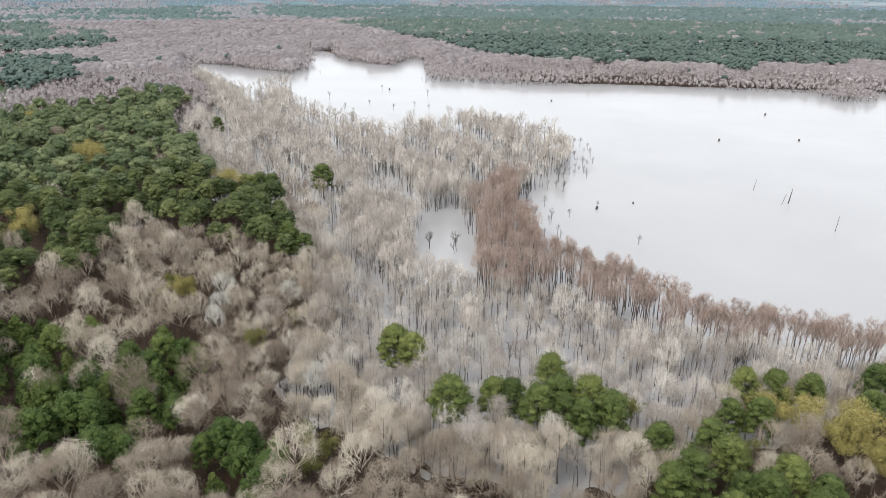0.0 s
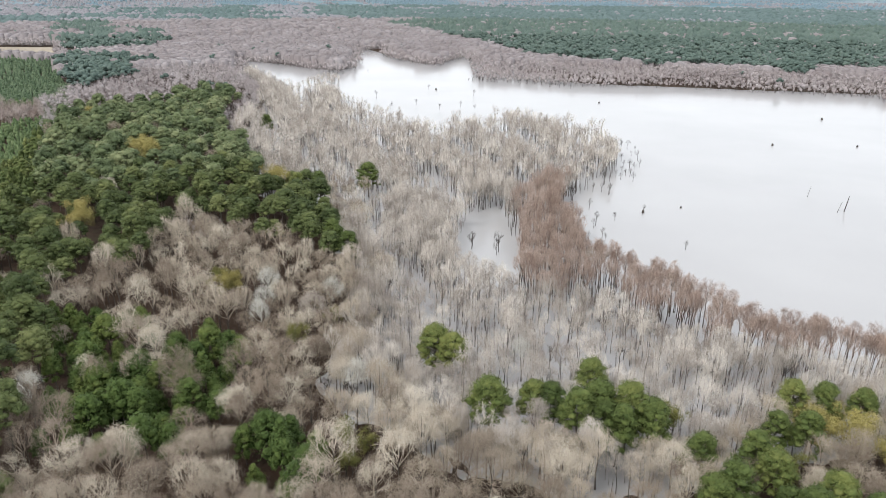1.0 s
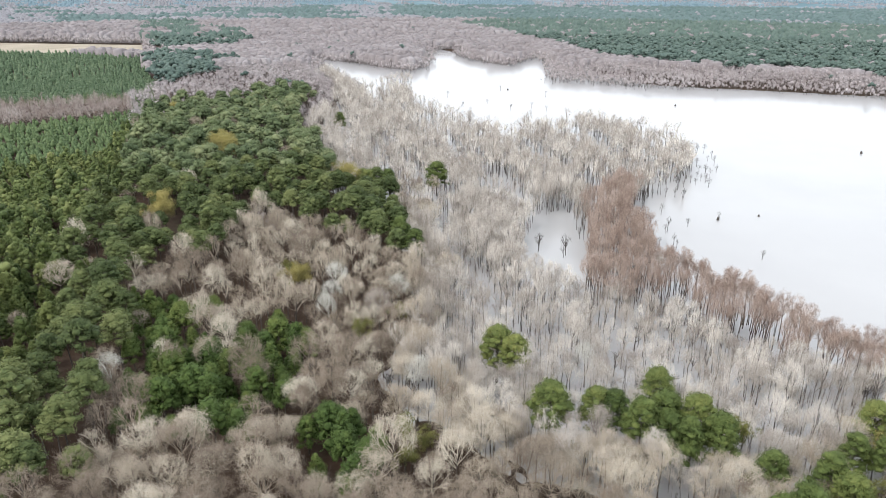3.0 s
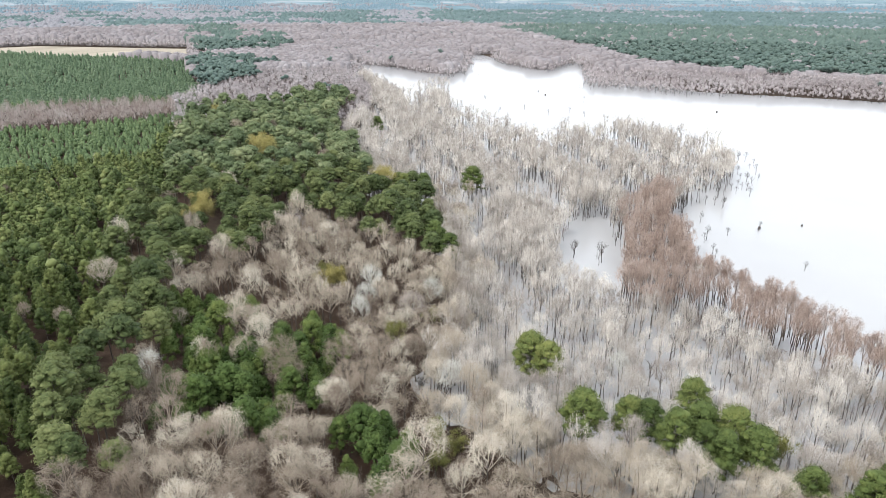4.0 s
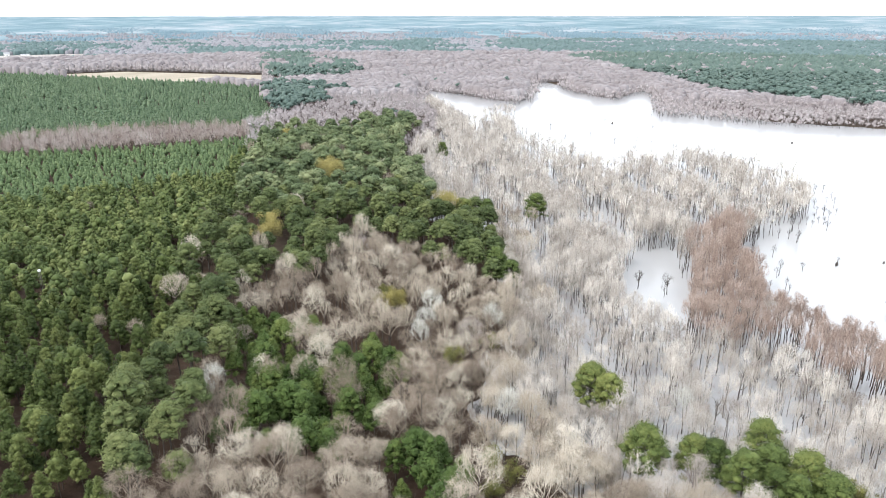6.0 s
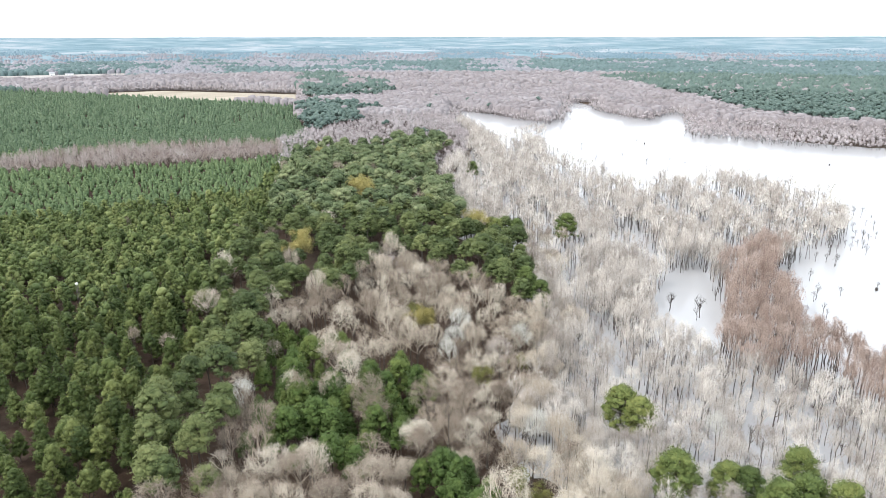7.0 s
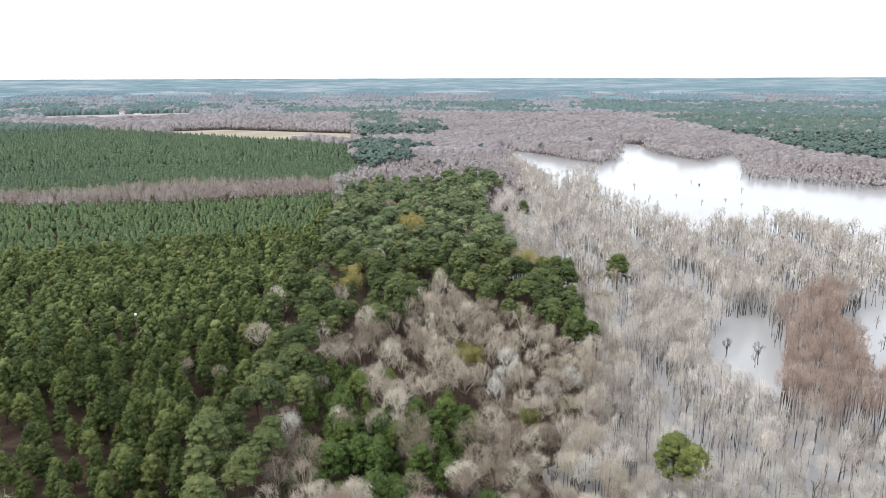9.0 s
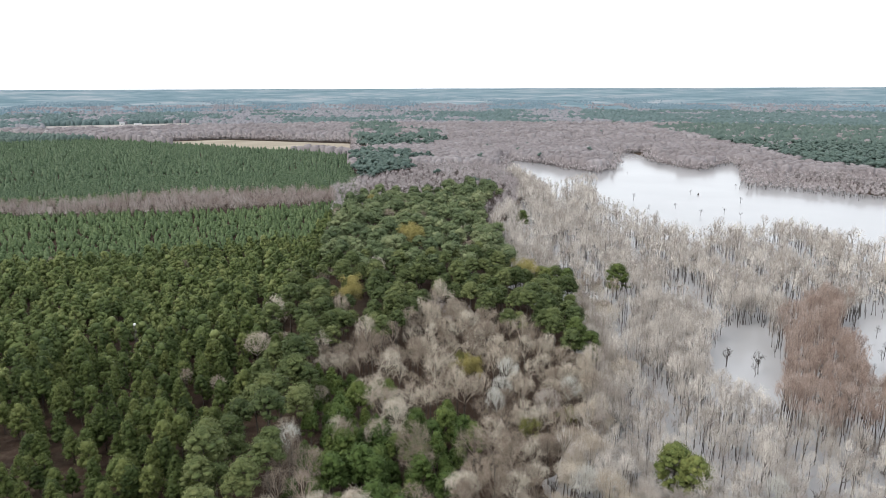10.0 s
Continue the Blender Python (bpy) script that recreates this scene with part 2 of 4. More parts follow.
def ring_sheet(name, radii, segments, height, mat):
    ang = np.linspace(0, 2 * math.pi, segments, endpoint=False)
    r, a = np.meshgrid(radii, ang, indexing="ij")
    x, y = r * np.sin(a), r * np.cos(a)
    verts = np.stack([x, y, height(x, y)], -1).reshape(-1, 3)
    i, j = np.meshgrid(np.arange(len(radii) - 1), np.arange(segments), indexing="ij")
    j2 = (j + 1) % segments
    faces = np.stack([i * segments + j, i * segments + j2, (i + 1) * segments + j2, (i + 1) * segments + j], -1).reshape(-1, 4)
    ob = link_mesh(name, verts, faces[:, ::-1], [mat])
    ob.data.polygons.foreach_set("use_smooth", np.ones(len(faces), bool))
    return ob


# ---- the large structure ----
RADII = np.concatenate([[0.5], np.geomspace(20, 2600, 170)])
tagged(ring_sheet("ground", RADII, 420, ground_height, M_GROUND), "brown leaf litter and dark forest soil", "ground", kind="structure")


# Backdrop land bends up to eye height to fit the camera's horizon.
def rise(x, y):
    fade = np.clip((np.hypot(x, y) - 2520) / 300, 0, 1)
    return fade * 0.5 * np.sin(x * 0.013 + 2 * np.sin(y * 0.007)) * np.sin(y * 0.017 + 2 * np.sin(x * 0.009)) + -1.5 + 86.0 * np.clip((np.hypot(x, y) - 2500) / 2400, 0, 1) ** 0.8


tagged(ring_sheet("backdrop", np.linspace(2500, 4900, 90), 720, rise, M_BACK), "distant woods and farmland at the horizon, blue haze painted in", "distance", kind="structure")
xs, ys = np.linspace(-700, 720, 40), np.linspace(90, 920, 30)
gx, gy = np.meshgrid(xs, ys)
wv = np.stack([gx, gy, np.zeros_like(gx)], -1).reshape(-1, 3)
wi, wj = np.meshgrid(np.arange(29), np.arange(39), indexing="ij")
wf = np.stack([wi * 40 + wj, wi * 40 + wj + 1, wi * 40 + wj + 41, wi * 40 + wj + 40], -1).reshape(-1, 4)
tagged(link_mesh("water", wv, wf, [M_WATER]), "still pale silty lake water mirroring a white sky", "lake", kind="structure")


def sheet(name, corners, mat, label, z=1.3):
    bm = bmesh.new()
    bm.faces.new([bm.verts.new((x, y, z)) for x, y in corners])
    ext = bmesh.ops.extrude_face_region(bm, geom=bm.faces[:])
    for v in ext["geom"]:
        if isinstance(v, bmesh.types.BMVert):
            v.co.z -= 1.0
    bmesh.ops.recalc_face_normals(bm, faces=bm.faces[:])
    me = bpy.data.meshes.new(name)
    bm.to_mesh(me)
    me.materials.append(mat)
    return tagged(new(name, me), label, "field", kind="structure")


FIELDS = [[(-1173, 522), (-1133, 626), (-897, 717), (-786, 628), (-922, 555)]]
sheet("field_1", FIELDS[0], M_FIELD, "strip of dry tan grass behind the young pines")


# ---- trees: pieces of geometry ----
rng = np.random.default_rng(7)


def unit(v):
    return v / np.maximum(np.linalg.norm(v, axis=-1, keepdims=True), 1e-9)


def frames(d):
    ref = np.where(np.abs(d[:, 2:3]) > 0.9, [[1.0, 0, 0]], [[0, 0, 1.0]])
    u = unit(np.cross(d, ref))
    return u, np.cross(d, u)


def tapers(p0, p1, r0, r1, sides=3):
    """Tapered bars, each a closed-round tube of few sides."""
    n = len(p0)
    u, w = frames(unit(p1 - p0))
    a = np.arange(sides) * 2 * math.pi / sides
    ca, sa = np.cos(a)[None, :, None], np.sin(a)[None, :, None]
    off = u[:, None] * ca + w[:, None] * sa
    r0, r1 = np.broadcast_to(r0, n)[:, None, None], np.broadcast_to(r1, n)[:, None, None]
    verts = np.concatenate([p0[:, None] + off * r0, p1[:, None] + off * r1], 1)
    f = []
    for k in range(sides):
        k2 = (k + 1) % sides
        f += [(k, k2, sides + k2), (k, sides + k2, sides + k)]
    faces = np.array(f)[None] + (np.arange(n) * 2 * sides)[:, None, None]
    return verts.reshape(-1, 3), faces.reshape(-1, 3)


def spikes(p0, p1, r0, sides=3):
    n = len(p0)
    u, w = frames(unit(p1 - p0))
    a = np.arange(sides) * 2 * math.pi / sides
    off = u[:, None] * np.cos(a)[None, :, None] + w[:, None] * np.sin(a)[None, :, None]
    verts = np.concatenate([p0[:, None] + off * np.broadcast_to(r0, n)[:, None, None], p1[:, None]], 1)
    f = np.array([(k, (k + 1) % sides, sides) for k in range(sides)])
    faces = f[None] + (np.arange(n) * (sides + 1))[:, None, None]
    return verts.reshape(-1, 3), faces.reshape(-1, 3)


def leaves(p, normal, size):
    """Small needle sprays or leaves, one pointed blade each, tilted out of the crown."""
    n = len(p)
    nn = unit(normal)
    u, w = frames(nn)
    a = rng.uniform(0, 2 * math.pi, n)[:, None]
    d, e = u * np.cos(a) + w * np.sin(a), -u * np.sin(a) + w * np.cos(a)
    s = np.broadcast_to(size, n)[:, None] * rng.uniform(0.6, 1.3, (n, 1))
    verts = np.stack([p - d * s * 0.55 + e * s * 0.42, p - d * s * 0.55 - e * s * 0.42, p + (d * 0.8 + nn * 0.35) * s], 1)
    return verts.reshape(-1, 3), np.arange(3 * n).reshape(-1, 3)


def slivers(p0, p1, r0):
    """The finest twigs: thin pointed blades."""
    n = len(p0)
    u, w = frames(unit(p1 - p0))
    a = rng.uniform(0, 2 * math.pi, n)[:, None]
    e = (u * np.cos(a) + w * np.sin(a)) * np.broadcast_to(r0, n)[:, None]
    return np.stack([p0 - e, p0 + e, p1], 1).reshape(-1, 3), np.arange(3 * n).reshape(-1, 3)


def merge(pieces):
    vs, fs, k = [], [], 0
    for v, f in pieces:
        vs.append(v)
        fs.append(f + k)
        k += len(v)
    return np.concatenate(vs), np.concatenate(fs)


def turned(az, up):
    return np.stack([np.cos(az) * np.cos(up), np.sin(az) * np.cos(up), np.sin(up)], -1)


def trunk_line(height, lean, n):
    k = np.linspace(0, 1, n + 1)
    bend = rng.normal(0, lean, (n + 1, 2)) * height * k[:, None]
    return np.concatenate([bend, (k * height)[:, None]], 1)


def bare_tree(height, spread, low, limbs, branches, twigs, thick=1.0, radius=0.2, sides=4, ragged=0.12, coarse=False):
    """A leafless tree: trunk, then limbs, branches and twigs that fan out to a rounded crown."""
    pts = trunk_line(height * 0.86, 0.025, 3)
    rad = radius * np.array([1.2, 0.85, 0.55, 0.15])
    trunk = tapers(pts[:1], pts[-1:], rad[0], rad[-1], 3) if coarse else tapers(pts[:-1], pts[1:], rad[:-1], rad[1:], sides)
    semi = np.array([spread, spread, height * (1 - low) / 2])
    mid = np.array([pts[2, 0], pts[2, 1], height * (1 + low) / 2])
    up = rng.uniform(-0.15, 1.0, limbs)
    az = np.arange(limbs) * 2.399 + rng.uniform(0, 0.8, limbs)
    d = np.stack([np.cos(az) * np.sqrt(1 - up * up), np.sin(az) * np.sqrt(1 - up * up), up], 1)
    k = np.clip(low * 0.75 + (1 - low) * (0.25 + 0.3 * up) + rng.normal(0, 0.05, limbs), 0.12, 0.9)
    base = np.stack([np.interp(k, np.linspace(0, 0.86, 4), pts[:, i]) for i in range(3)], 1)
    tip = mid + d * semi * rng.uniform(0.5, 0.8, (limbs, 1))
    bow = base + (tip - base) * 0.5 + rng.normal(0, 0.05, (limbs, 3)) * spread - np.array([0, 0, 0.015]) * height
    lr = radius * 0.40 * thick
    pieces = [spikes(base, tip, lr)] if coarse else [tapers(base, bow, lr, lr * 0.7), spikes(bow, tip, lr * 0.7)]
    if branches:
        i = np.repeat(np.arange(limbs), branches)
        q = rng.uniform(0.1, 1, (len(i), 1))
        b0 = bow[i] + (tip - bow)[i] * q
        bd = unit(d[i] + rng.normal(0, 0.42, (len(i), 3)) + np.array([0, 0, 0.12]))
        b1 = mid + bd * semi * rng.uniform(0.78, 1.02, (len(i), 1))
        pieces.append((slivers if coarse else spikes)(b0, b1, lr * 0.52))
        if twigs:
            j = np.repeat(np.arange(len(i)), twigs)
            q = rng.uniform(0.15, 0.95, (len(j), 1))
            t0 = b0[j] + (b1 - b0)[j] * q
            td = unit(bd[j] + rng.normal(0, 0.38, (len(j), 3)))
            t1 = mid + td * semi * rng.normal(1.0, ragged, (len(j), 1))
            step = t1 - t0
            far = np.linalg.norm(step, axis=1, keepdims=True)
            t1 = t0 + step * np.minimum(1, 0.55 * spread / far)
            pieces.append(slivers(t0, t1, lr * 0.27))
    return trunk, merge(pieces)


GOLD = (1 + 5 ** 0.5) / 2
ICO_V = unit(np.array([(-1, GOLD, 0), (1, GOLD, 0), (-1, -GOLD, 0), (1, -GOLD, 0), (0, -1, GOLD), (0, 1, GOLD), (0, -1, -GOLD), (0, 1, -GOLD),
                       (GOLD, 0, -1), (GOLD, 0, 1), (-GOLD, 0, -1), (-GOLD, 0, 1)], float))
ICO_F = np.array([(0, 11, 5), (0, 5, 1), (0, 1, 7), (0, 7, 10), (0, 10, 11), (1, 5, 9), (5, 11, 4), (11, 10, 2), (10, 7, 6), (7, 1, 8),
                  (3, 9, 4), (3, 4, 2), (3, 2, 6), (3, 6, 8), (3, 8, 9), (4, 9, 5), (2, 4, 11), (6, 2, 10), (8, 6, 7), (9, 8, 1)])


def lumps(c, r, flat, rough=0.2):
    """The dense inside of needle clumps: uneven lumps, hidden under the sprays."""
    n = len(c)
    v = ICO_V[None] * rng.uniform(1 - rough, 1 + rough, (n, 12, 1)) * np.broadcast_to(r, n)[:, None, None] * np.array([1, 1, flat])
    return (c[:, None] + v).reshape(-1, 3), (ICO_F[None] + (np.arange(n) * 12)[:, None, None]).reshape(-1, 3)


def pine_tree(height, spread, depth, clumps, tufts, size, radius=0.22, flat=0.8, sides=4, shape="round", ragged=0.17):
    """A pine: bare trunk, then a crown of uneven foliage masses, each thick with needle sprays."""
    pts = trunk_line(height * 0.93, 0.012, 2)
    rad = radius * np.array([1.1, 0.75, 0.2])
    trunk = [tapers(pts[:-1], pts[1:], rad[:-1], rad[1:], sides)]
    q = (np.arange(clumps) + 0.35) / clumps
    az = np.arange(clumps) * 2.399 + rng.uniform(-0.6, 0.6, clumps)
    if shape == "cone":
        z = height - depth * q ** 0.8 * rng.uniform(0.85, 1.05, clumps) - spread * 0.3
        prof = spread * 0.75 * q ** 0.55 * rng.uniform(0.6, 1.1, clumps)
        cr = spread * (0.55 + 0.5 * q) * rng.uniform(0.7, 1.2, clumps) * 2.3 / math.sqrt(clumps + 6)
    else:
        cr = spread * rng.uniform(0.5, 1.35, clumps) * 2.05 / math.sqrt(clumps + 6)
        z = height - spread * 0.35 - depth * 0.8 * q ** 1.3 * rng.uniform(0.8, 1.2, clumps)
        prof = spread * 0.72 * np.sqrt(q) * rng.uniform(0.75, 1.15, clumps)
    c = np.stack([np.cos(az) * prof, np.sin(az) * prof, z], 1)
    c[:, :2] += np.stack([np.interp(z, pts[:, 2], pts[:, i]) for i in range(2)], 1)
    s0 = c * np.array([0.0, 0.0, 1.0]) - np.array([0, 0, 1.0]) * (0.35 * np.hypot(c[:, 0], c[:, 1]) + 0.3)[:, None]
    trunk.append(spikes(s0, c, radius * 0.3))
    i = np.repeat(np.arange(clumps), tufts)
    v = unit(rng.normal(0, 1, (len(i), 3)) + np.array([0, 0, 0.45]))
    p = c[i] + v * (cr[i] * rng.normal(0.96, ragged, len(i)))[:, None] * np.array([1, 1, flat])
    nrm = unit(v + rng.normal(0, 0.35, (len(i), 3)) + np.array([0, 0, 0.35]))
    return merge(trunk), merge([leaves(p, nrm, size), lumps(c, cr * 0.74, flat, 0.33)])


def canopy(spread, height, rough=0.3, crest=0.74):
    """A crown in a distant closed canopy: an uneven dome with a skirt, down to the ground."""
    a = np.arange(5) * 2 * math.pi / 5 + rng.uniform(-0.3, 0.3, 5)
    rings = []
    for k, z in ((1.0, 0.0), (rng.uniform(0.75, 0.95), crest)):
        q = spread * k * rng.uniform(1 - rough, 1 + rough, 5)
        rings.append(np.stack([np.cos(a) * q, np.sin(a) * q, np.full(5, height * z) * rng.uniform(0.9, 1.1, 5)], 1))
    v = np.concatenate(rings + [np.array([[rng.normal(0, 0.15) * spread, rng.normal(0, 0.15) * spread, height]])])
    f = [t for r in (0,) for k in range(5) for t in ((r + k, r + (k + 1) % 5, r + 5 + (k + 1) % 5), (r + k, r + 5 + (k + 1) % 5, r + 5 + k))]
    f += [(5 + k, 5 + (k + 1) % 5, 10) for k in range(5)]
    return spikes(np.array([[0, 0, 0.0]]), np.array([[0, 0, height * 0.5]]), 0.2), (v, np.array(f))


def massed_tree(height, spread, twigs, size, low=0.35, lump=0.6, radius=0.16, ragged=0.14):
    """A far leafless tree whose twigs close to a soft mass."""
    c = np.array([[0, 0, height * (1 + low) / 2]])
    semi = np.array([spread, spread, height * (1 - low) / 2])
    v = unit(rng.normal(0, 1, (twigs, 3)) + np.array([0, 0, 0.5]))
    p0 = c + v * semi * rng.uniform(0.1, 0.72, (twigs, 1))
    p1 = p0 + unit(v + rng.normal(0, 0.45, v.shape) + np.array([0, 0, 0.2])) * semi * rng.uniform(0.36 - ragged, 0.36 + ragged, (twigs, 1))
    core, faces = lumps(c, 1.0, 1.0, 0.35)
    core = c + (core - c) * semi * lump
    return tapers(np.array([[0, 0, -0.5]]), c, radius, radius * 0.6), merge([slivers(p0, p1, size), (core, faces)])


def dome_tree(height, spread, twigs, size):
    """A leafless crown in a distant closed wood: a low uneven dome with a fringe of twigs."""
    stem, (v, f) = canopy(spread, height * 0.96, 0.2, 0.89)
    a, k = rng.uniform(0, 2 * math.pi, twigs), rng.uniform(0, 1, twigs)
    top = np.array([0, 0, height * 0.8])
    p0 = top + turned(a, k * 1.3) * spread * 0.55
    p1 = top + turned(a + rng.normal(0, 0.2, twigs), k * 1.3 + 0.1) * spread * rng.uniform(0.85, 1.15, (twigs, 1)) * np.array([1, 1, 0.62])
    return stem, merge([slivers(p0, p1, size), (v, f)])


def small_pine(height, spread, tufts, size):
    """A far plantation pine: a rough blunt cone under needle sprays."""
    c = np.array([[0, 0, height * 0.40], [rng.normal(0, 0.2), rng.normal(0, 0.2), height * 0.68]])
    v, f = lumps(c, np.array([spread * 0.85, spread * 0.5]), height * 0.36 / spread, 0.3)
    k = rng.uniform(0.15, 0.98, tufts)
    a = rng.uniform(0, 2 * math.pi, tufts)
    q = spread * np.sqrt(1.02 - k) * rng.uniform(0.75, 1.2, tufts)
    p = np.stack([np.cos(a) * q, np.sin(a) * q, height * k], 1)
    return spikes(np.array([[0, 0, 0.0]]), np.array([[0, 0, height * 0.4]]), 0.1), merge([leaves(p, turned(a, np.full(tufts, 0.8)), size), (v, f)])


def clumped_pine(height, spread, size):
    """A far pine crown: a few broken lumps with sprays, wider than deep."""
    n = 3
    a = np.arange(n) * 2.4 + rng.uniform(0, 1, n)
    q = spread * np.array([0.2, 0.55, 0.6])
    c = np.stack([np.cos(a) * q, np.sin(a) * q, height * np.array([0.88, 0.80, 0.76])], 1)
    i = np.repeat(np.arange(n), 7)
    v = unit(rng.normal(0, 1, (len(i), 3)) + np.array([0, 0, 0.6]))
    p = c[i] + v * spread * 0.5 * rng.uniform(0.8, 1.25, (len(i), 1)) * np.array([1, 1, 0.75])
    return spikes(np.array([[0, 0, 0.0]]), np.array([[0, 0, height * 0.8]]), 0.2), merge([leaves(p, v, size), lumps(c, spread * np.array([0.55, 0.42, 0.42]), 0.75, 0.4)])


def leafy_tree(height, spread, clumps, tufts, size):
    trunk, crown = bare_tree(height, spread * 0.9, 0.35, 7, 2, 0, 1.0, 0.14)
    c = np.stack([rng.normal(0, 0.38, clumps) * spread, rng.normal(0, 0.38, clumps) * spread, height * rng.uniform(0.55, 0.97, clumps)], 1)
    i = np.repeat(np.arange(clumps), tufts)
    v = unit(rng.normal(0, 1, (len(i), 3)) + np.array([0, 0, 0.3]))
    p = c[i] + v * spread * 0.33 * rng.uniform(0.5, 1.1, (len(i), 1))
    return merge([trunk, crown]), leaves(p, v, size)


# three levels of fineness for each kind: near, middle, far
KINDS = {
    "hardwood": [lambda: bare_tree(rng.uniform(11, 15), rng.uniform(3.0, 4.4), 0.36, 13, 7, 12, 0.95, 0.16, ragged=0.15),
                 lambda: bare_tree(rng.uniform(11, 15), rng.uniform(3.0, 4.4), 0.36, 9, 6, 11, 1.2, 0.16, 3, ragged=0.15),
                 lambda: bare_tree(rng.uniform(11, 15), rng.uniform(3.4, 4.8), 0.3, 6, 4, 5, 2.1, 0.17, 3, coarse=True)],
    "swamp": [lambda: bare_tree(rng.uniform(11, 16), rng.uniform(2.1, 3.3), 0.36, 9, 6, 10, 1.25, 0.12, ragged=0.15),
              lambda: bare_tree(rng.uniform(11, 16), rng.uniform(2.1, 3.3), 0.36, 8, 5, 11, 1.5, 0.12, 3, ragged=0.16),
              lambda: massed_tree(rng.uniform(11, 14.5), rng.uniform(2.3, 3.3), 125, 0.052, 0.34, 0.16, 0.14, 0.12) if rng.uniform() < 0.75 else bare_tree(rng.uniform(11, 15.5), rng.uniform(1.6, 2.8), 0.40, 5, 3, 6, 2.8, 0.14, 3, ragged=0.2, coarse=True)],
    "cypress": [lambda: bare_tree(rng.uniform(14, 16), rng.uniform(1.7, 2.6), 0.56, 9, 6, 11, 1.0, 0.13, ragged=0.16),
                lambda: bare_tree(rng.uniform(14, 16), rng.uniform(1.7, 2.6), 0.52, 7, 5, 9, 1.3, 0.13, 3, ragged=0.17),
                lambda: bare_tree(rng.uniform(11, 14), rng.uniform(1.5, 2.3), 0.3, 5, 3, 5, 2.2, 0.11, 3, coarse=True)],
    "fine_pine": [lambda: pine_tree(rng.uniform(17.6, 18.4), rng.uniform(4.4, 5.3), rng.uniform(9, 12), 70, 100, 0.26, flat=0.6, ragged=0.26)] * 3,
    "pine": [lambda: pine_tree(rng.uniform(16, 19), rng.uniform(4.0, 4.9), rng.uniform(5.5, 7.5), 44, 66, 0.33, flat=0.6, ragged=0.24),
             lambda: pine_tree(rng.uniform(16, 19), rng.uniform(4.0, 5.0), rng.uniform(5, 7), 20, 42, 0.5, flat=0.66, sides=3, ragged=0.26),
             lambda: pine_tree(rng.uniform(15, 18), rng.uniform(4.0, 5.0), rng.uniform(4, 6), 8, 16, 0.9, 0.2, 0.7, 3)],
    "young": [lambda: pine_tree(rng.uniform(9, 12.5), rng.uniform(2.4, 3.2), rng.uniform(6, 8), 34, 44, 0.30, 0.12, 0.9, shape="cone" if rng.uniform() < 0.5 else "round", ragged=0.24),
              lambda: pine_tree(rng.uniform(9, 12), rng.uniform(2.4, 3.2), rng.uniform(5, 7), 14, 22, 0.44, 0.1, 0.95, 3, "cone" if rng.uniform() < 0.5 else "round", 0.22),
              lambda: small_pine(rng.uniform(5.5, 8.5), rng.uniform(1.6, 2.4), 18, 0.5)],
    "bushy_pine": [lambda: pine_tree(rng.uniform(8, 12), rng.uniform(2.7, 3.7), rng.uniform(6, 8), 38, 64, 0.29, 0.14, 0.85, shape="cone" if rng.uniform() < 0.4 else "round", ragged=0.26)] * 3,
    "dead": [lambda: bare_tree(rng.uniform(8, 12), rng.uniform(2.2, 3.2), 0.35, 7, 3, 2, 1.7, 0.19)] * 3,
    "yellow": [lambda: leafy_tree(rng.uniform(10, 13), rng.uniform(3.6, 4.6), 40, 170, 0.2)] * 3,
    "olive": [lambda: leafy_tree(rng.uniform(8, 11), rng.uniform(2.4, 3.4), 24, 80, 0.22)] * 3,
    "thicket": [lambda: bare_tree(rng.uniform(2.5, 4.0), rng.uniform(1.8, 2.6), 0.0, 8, 4, 7, 1.2, 0.08, 3)] * 3,
    "big_swamp": [lambda: bare_tree(rng.uniform(13, 16), rng.uniform(3.0, 4.2), 0.36, 13, 7, 11, 0.95, 0.15, ragged=0.16)] * 3,
}
SKINS = {"hardwood": (M_BARK, M_TWIG), "swamp": (M_SWAMPBARK, M_GREY), "cypress": (M_BARK, M_RED), "pine": (M_BARK, M_PINE), "bushy_pine": (M_BARK, M_BUSHY), "dead": (M_STEM, M_STEM), "fine_pine": (M_BARK, M_BRIGHTPINE), "far_young": (M_BARK, M_FARYOUNG), "mid_young": (M_BARK, M_MIDYOUNG), "stem": (M_STEM, M_STEM),
         "young": (M_BARK, M_YOUNG), "young_haze": (M_BARK, M_YOUNGHAZE), "mature_haze": (M_BARK, M_MATUREHAZE), "yellow": (M_BARK, M_YELLOW), "olive": (M_BARK, M_OLIVE), "far_bare": (M_BARK, M_FARBARE), "fine_bare": (M_SWAMPBARK, M_FINEBARE),
         "far_pine": (M_BARK, M_FARPINE), "big_swamp": (M_SWAMPBARK, M_GREY), "thicket": (M_DEAD, M_THICKET), "white": (M_BARK, M_WHITE), "sapling": (M_BARK, M_SAPLING), "hedge": (M_BARK, M_HEDGE), "haze_pine": (M_BARK, M_HAZEPINE), "haze_bare": (M_BARK, M_HAZEBARE), "haze_far": (M_BARK, M_HAZEFAR)}


